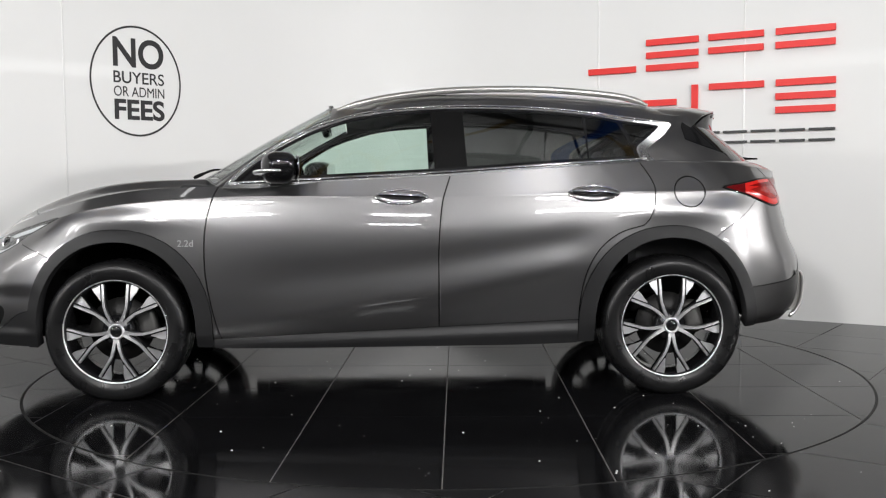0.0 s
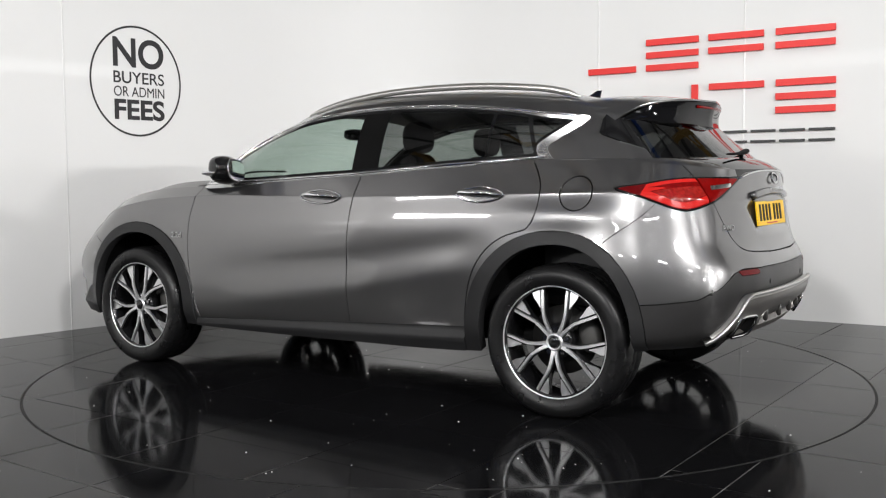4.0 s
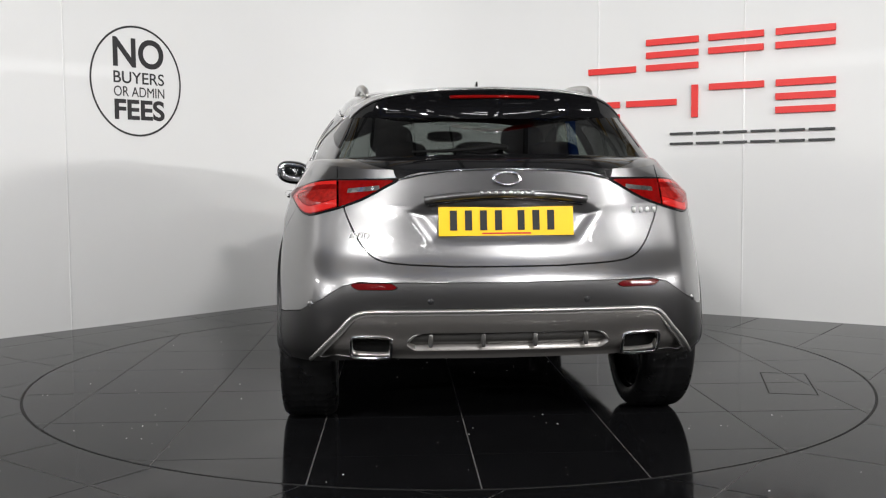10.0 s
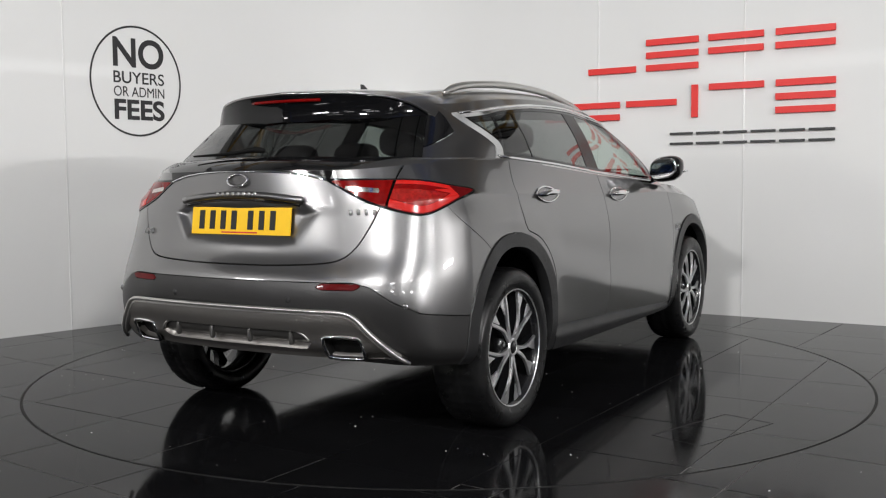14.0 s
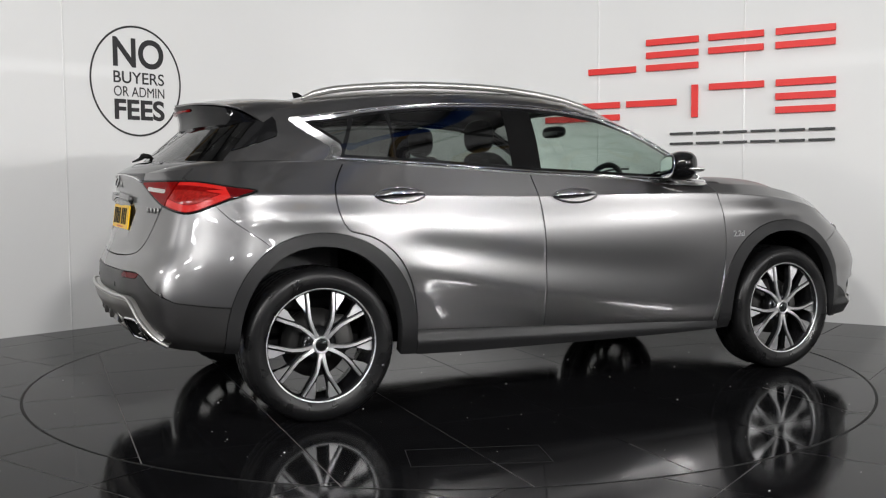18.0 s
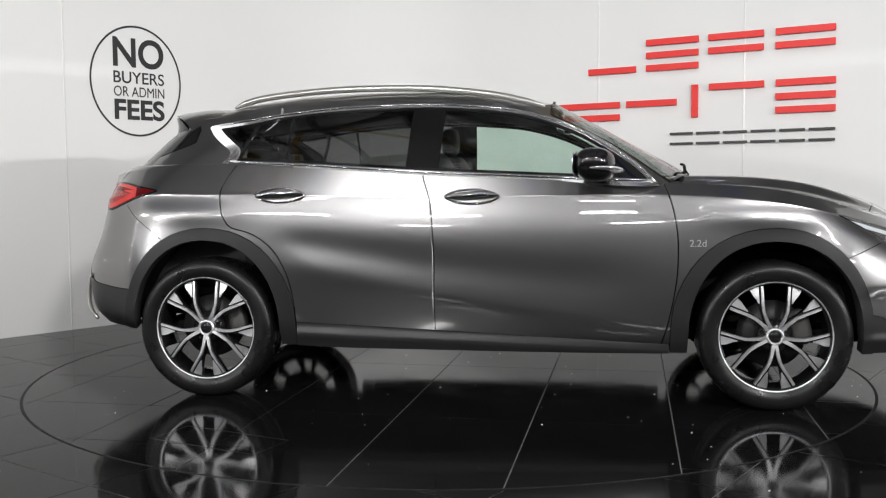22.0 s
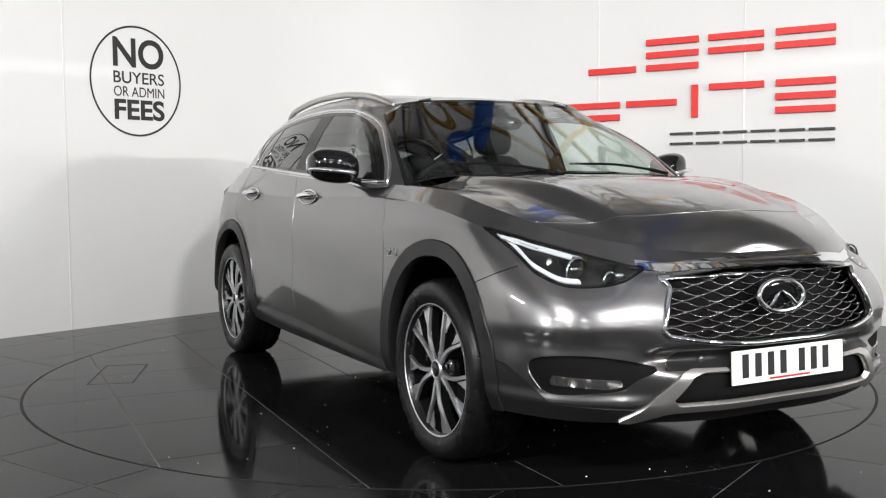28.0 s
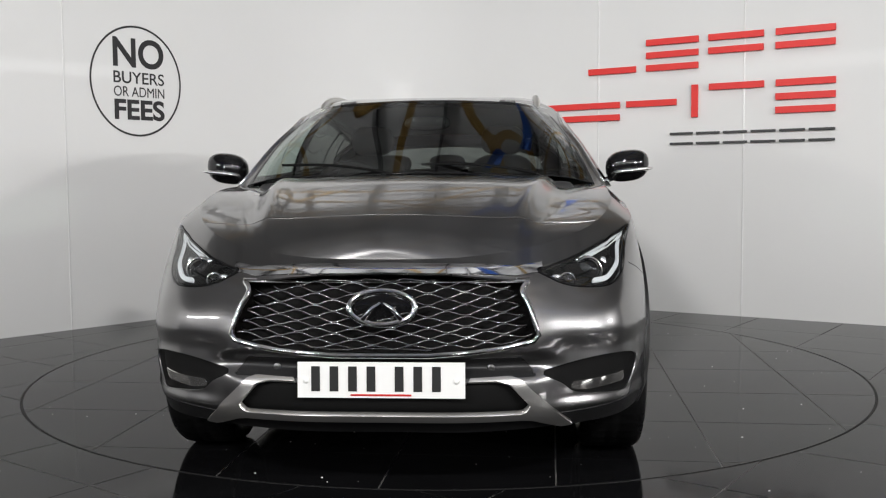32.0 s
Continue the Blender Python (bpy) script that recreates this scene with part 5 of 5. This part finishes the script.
def tile_mesh(cx, cy, ang, keep, z=0.0):
    """One tile of the floor as a mesh, cut by the round edge of the turntable."""
    h = (TILE - JOINT) / 2
    ca, sa = math.cos(ang), math.sin(ang)
    corners = [(cx + sx * h * ca - sy * h * sa, cy + sx * h * sa + sy * h * ca) for sx, sy in ((-1, -1), (1, -1), (1, 1), (-1, 1))]
    rr = [math.hypot(*c) for c in corners]
    mid = math.hypot(cx, cy)
    inside = keep < 0
    lim = abs(keep)
    if inside and mid - TILE > lim or (not inside and max(rr) < lim):
        return None
    if (inside and max(rr) < lim) or (not inside and min(rr) > lim and mid > lim + .45):
        V = [(x, y, z) for x, y in corners] + [(x, y, z - .01) for x, y in corners]
        return V, [(0, 1, 2, 3)] + [(k, 4 + k, 4 + (k + 1) % 4, (k + 1) % 4) for k in range(4)]
    g = np.linspace(-h, h, 22)
    X, Y = np.meshgrid(g, g, indexing="ij")
    pos = np.stack([cx + X * ca - Y * sa, cy + X * sa + Y * ca, 0 * X + z], -1)
    skn = Skin.grid(pos, np.stack([X, Y], -1))
    r = np.hypot(skn.V[:, 0], skn.V[:, 1])
    skn = skn.keep(r - lim if inside else lim - r)
    if len(skn.T) == 0:
        return None
    return [tuple(v) for v in skn.V], [tuple(t) for t in skn.T]


bm = bmesh.new()
bmesh.ops.create_grid(bm, x_segments=1, y_segments=1, size=14, matrix=Matrix.Translation((0, 0, -.0055)))
fl = part("floor", bm, GROUT, None)
tagged(fl, "polished black floor tiles with pale joints", "floor", kind="structure")
tiles = []
A0 = math.radians(54.4)
ax, bx = Vector((math.cos(A0), math.sin(A0), 0)), Vector((math.sin(A0), -math.cos(A0), 0))
for i in range(-22, 26):
    for j in range(-26, 26):
        c = ax * (-1.90 + TILE * (i + .5)) + bx * (.861 + TILE * (j + .5))
        side_ok = (c - P_L).dot(IN_L) > -.5 and (c - P_R).dot(IN_R) > -.5
        if not side_ok or max(abs(c.x), abs(c.y)) > 13.2:
            continue
        r = tile_mesh(c.x, c.y, A0, 2.257)
        if r:
            tiles.append((c.length, r))
tiles.sort(key=lambda q: q[0])
rest_v, rest_f = [], []
for k, (_, (V, F)) in enumerate(tiles):
    if k < 290:
        raw("floor_tile", V, F, FLOOR, fl, "", False)
    else:
        o = len(rest_v)
        rest_v += V
        rest_f += [tuple(o + q for q in f) for f in F]
if rest_v:
    tagged(raw("floor_tiles_beyond", rest_v, rest_f, FLOOR, fl, "", False), kind="stuff")

table = empty("turntable")
tagged(table, "round black tiled car turntable set flush in the floor", "turntable")


def disc(r, z, n=160):
    return [(r * math.cos(2 * math.pi * i / n), r * math.sin(2 * math.pi * i / n), z) for i in range(n)], [tuple(range(n))]


V, F = disc(2.2435, -.003)
raw("turntable_bed", V, F, GROUT, table, "pale joint bed", False)
V, F = lathe([(2.2425, -.0005), (2.248, -.0005), (2.248, -.02)], 200)
V = [(x, z, y) for x, y, z in V]
raw("turntable_rim", V, F, DARK, table, "thin black rim", False)
A1 = math.radians(-2.7)
for i in range(-5, 5):
    for j in range(-5, 5):
        cx, cy = TILE * (i + .5), TILE * (j + .5)
        c = (cx * math.cos(A1) - cy * math.sin(A1), cx * math.sin(A1) + cy * math.cos(A1))
        r = tile_mesh(c[0], c[1], A1, -2.2425)
        if r:
            raw("turntable_tile", r[0], r[1], FLOOR, table, "", False)
hatch_pts = [(-.924, -1.504), (-.994, -1.722), (-.489, -1.90), (-.42, -1.68)]
V, F = tube([(x, y, .0004) for x, y in hatch_pts], .0035, 4, True, .2)
raw("access_lid_gap", V, F, DARK, table, "dark gap of an access lid", False)
V, F = lathe([(2.2485, -.004), (2.2565, -.004)], 200)
V = [(x, z, y) for x, y, z in V]
tagged(raw("turntable_gap", V, F, DARK, None, "", False), "black ring gap round the turntable", "gap", kind="structure")

# pale debris on the floor
rng = random.Random(5)
for parent, count, r0, r1 in ((table, 150, .1, 2.2), (None, 90, 2.3, 3.6)):
    V, F = [], []
    for k in range(count):
        a, rr = rng.uniform(0, 6.283), math.sqrt(rng.uniform(r0 ** 2, r1 ** 2))
        x, y, s = rr * math.cos(a), rr * math.sin(a), rng.choice((.0015, .002, .002, .003, .0045))
        if (Vector((x, y, 0)) - P_L).dot(IN_L) < .05 or (Vector((x, y, 0)) - P_R).dot(IN_R) < .05:
            continue
        o = len(V)
        V += [(x - s, y, 0), (x, y - s, 0), (x + s * 1.2, y, 0), (x, y + s, 0), (x, y, s * .8)]
        F += [(o, o + 1, o + 4), (o + 1, o + 2, o + 4), (o + 2, o + 3, o + 4), (o + 3, o, o + 4)]
    ob = raw("floor_debris", V, F, SPECK, parent, "scattered pale specks of debris on the tiles", False)
    tagged(ob, "", "" if parent else "debris", kind="stuff")

# signs on the wall
def on_wall(p0, along, n_in, s, z, out):
    return Vector(p0) + along * s + n_in * out + Vector((0, 0, z))


round_sign = empty("round_sign")
tagged(round_sign, "black vinyl circle sign with fee lettering on the white wall", "sign")
c_l = on_wall(P_L, N_L, IN_L, .616, 1.841, .0015)
round_sign.matrix_world = facing(c_l, IN_L)
V, F = lathe([(.403, 0), (.403, .0012), (.418, .0012), (.418, 0)], 96)
V = [(x * .925, z, y) for x, y, z in V]
raw("sign_ring", V, F, SIGN_BLACK, round_sign, "thin black ring", False)
for text, size, y, w, bold in (("NO", .30, .200, .430, .007), ("BUYERS", .125, .020, .430, .001), ("OR ADMIN", .108, -.085, .430, .0), ("FEES", .205, -.225, .425, .006)):
    ob = lettering(text, size, SIGN_BLACK, round_sign, pose(.02, y, .0008), extrude=.0006, name="sign_lettering", bold=bold)
    xs = [v.co.x for v in ob.data.vertices]
    k = w / (max(xs) - min(xs))
    off = (max(xs) + min(xs)) / 2
    for v in ob.data.vertices:
        v.co.x = (v.co.x - off) * k

# dealer sign: plain bars in place of its lettering
dealer = empty("wall_sign")
tagged(dealer, "raised red and black plain bars on the white wall", "sign")
dealer.matrix_world = facing(on_wall(P_R, N_R, IN_R, 0, 0, .0), IN_R)


def sign_bar(x0, x1, z0, z1, mat):
    bm = bmesh.new()
    box(bm, x1 - x0, z1 - z0, .018, pose((x0 + x1) / 2, (z0 + z1) / 2, .016), .0015, 1)
    part("sign_bar", bm, mat, dealer, "plain raised bar in place of a letter")


TOP, MID, LOW, TALL = (.205, .255), (.103, .153), (.002, .052), (.0, .255)
for z_lo, cells in ((1.938, ((-1.282, -.867, (LOW,)), (-.781, -.354, (TOP, MID, LOW)), (-.276, .145, (TOP, MID)), (.232, .656, (TOP, MID)))),
                    (1.557, ((-1.680, -1.004, (MID, LOW)), (-.947, -.527, (MID,)), (-.406, -.354, (TALL,)), (-.268, .152, (TOP,)), (.238, .664, (TOP, MID, LOW))))):
    for x0, x1, strokes in cells:
        for lo, hi in strokes:
            sign_bar(x0, x1, z_lo + lo, z_lo + hi, SIGN_RED)
for k in range(6):
    x0 = -.577 + .2115 * k
    sign_bar(x0, x0 + .185, 1.424, 1.442, SIGN_BLACK)
    sign_bar(x0, x0 + .185, 1.345, 1.363, SIGN_BLACK)

# warehouse round about
bm = bmesh.new()
box(bm, 30, 30, .2, pose(0, 0, 7.1))
tagged(part("ceiling", bm, SHELL), "dark sheet metal warehouse roof", "ceiling", kind="structure")
for i, (x, y, sx, sy) in enumerate(((0, -13, 28, .2), (-13.5, 0, .2, 28), (13.5, 0, .2, 28), (0, 13, 28, .2))):
    bm = bmesh.new()
    box(bm, sx, sy, 7.1, pose(x, y, 3.5))
    tagged(part("wall_%d" % (i + 1), bm, SIDING), "grey sheet metal warehouse wall", "wall", kind="structure")



def beam(name, a, b, wide, high, mat, label):
    a, b = Vector(a), Vector(b)
    m = Matrix.Translation((a + b) / 2) @ (b - a).to_track_quat("X", "Z").to_matrix().to_4x4()
    bm = bmesh.new()
    L = (b - a).length
    for z, h in ((high / 2 - .01, .02), (-high / 2 + .01, .02)):
        box(bm, L, wide, h, m @ Matrix.Translation((0, 0, z)))
    box(bm, L, wide * .25, high - .04, m)
    tagged(part(name, bm, mat), label, "beam", group="roof steelwork")


for y in (-9.0, -5.5, -2.0, 1.5):
    beam("roof_beam", (-13, y, 6.2), (13, y, 6.2), .16, .3, PURLIN, "dark grey steel roof beam")
for x in (-6.0, -2.2, 2.4, 6.2):
    beam("roof_brace", (x, -9.0, 6.0), (x + 3.2, -2.0, 6.0), .10, .12, YELLOW, "ochre painted steel brace")
    beam("roof_brace", (x + 3.2, -9.0, 5.9), (x, -2.0, 5.9), .10, .12, YELLOW, "ochre painted steel brace")
for y in (3.4, 5.4, 7.6):
    beam("roof_beam", (-13, y, 6.2), (13, y, 6.2), .10, .16, YELLOW, "ochre painted steel roof beam")
for x in (-4.2, -1.2, 1.6, 4.6):
    beam("roof_brace", (x, 1.5, 6.0), (x + 2.4, 7.6, 6.0), .10, .12, YELLOW, "ochre painted steel brace")
    beam("roof_brace", (x + 2.4, 1.5, 6.0), (x, 5.4, 6.0), .10, .12, YELLOW, "ochre painted steel brace")
beam("crane_beam", (.9, 1.6, 5.5), (1.9, 7.0, 5.7), .22, .3, BLUE, "blue painted steel beam")
beam("crane_beam", (1.6, -9.0, 5.4), (2.6, 1.0, 5.6), .22, .3, BLUE, "blue painted steel beam")
beam("crane_beam", (-8.5, -6.5, 5.2), (8.5, -6.8, 5.2), .22, .3, BLUE, "blue painted steel beam")
for x in (-8.5, 8.5):
    beam("steel_column", (x, -6.6, 0), (x, -6.6, 7), .22, .25, BLUE, "blue painted steel column")

for k in range(17):
    beam("roof_purlin", (-11.6 + 1.45 * k, -13, 6.88), (-11.6 + 1.45 * k, 13, 6.88), .07, .2, PURLIN, "dark grey steel roof purlin")


def motions():
    off = Matrix.Translation((.28, -.0547, 0))
    walk(table, [(t, pose(0, 0, 0, 0, 0, a)) for t, a in HEADINGS])
    walk(car, [(t, pose(0, 0, 0, 0, 0, a) @ off) for t, a in HEADINGS])


motions()
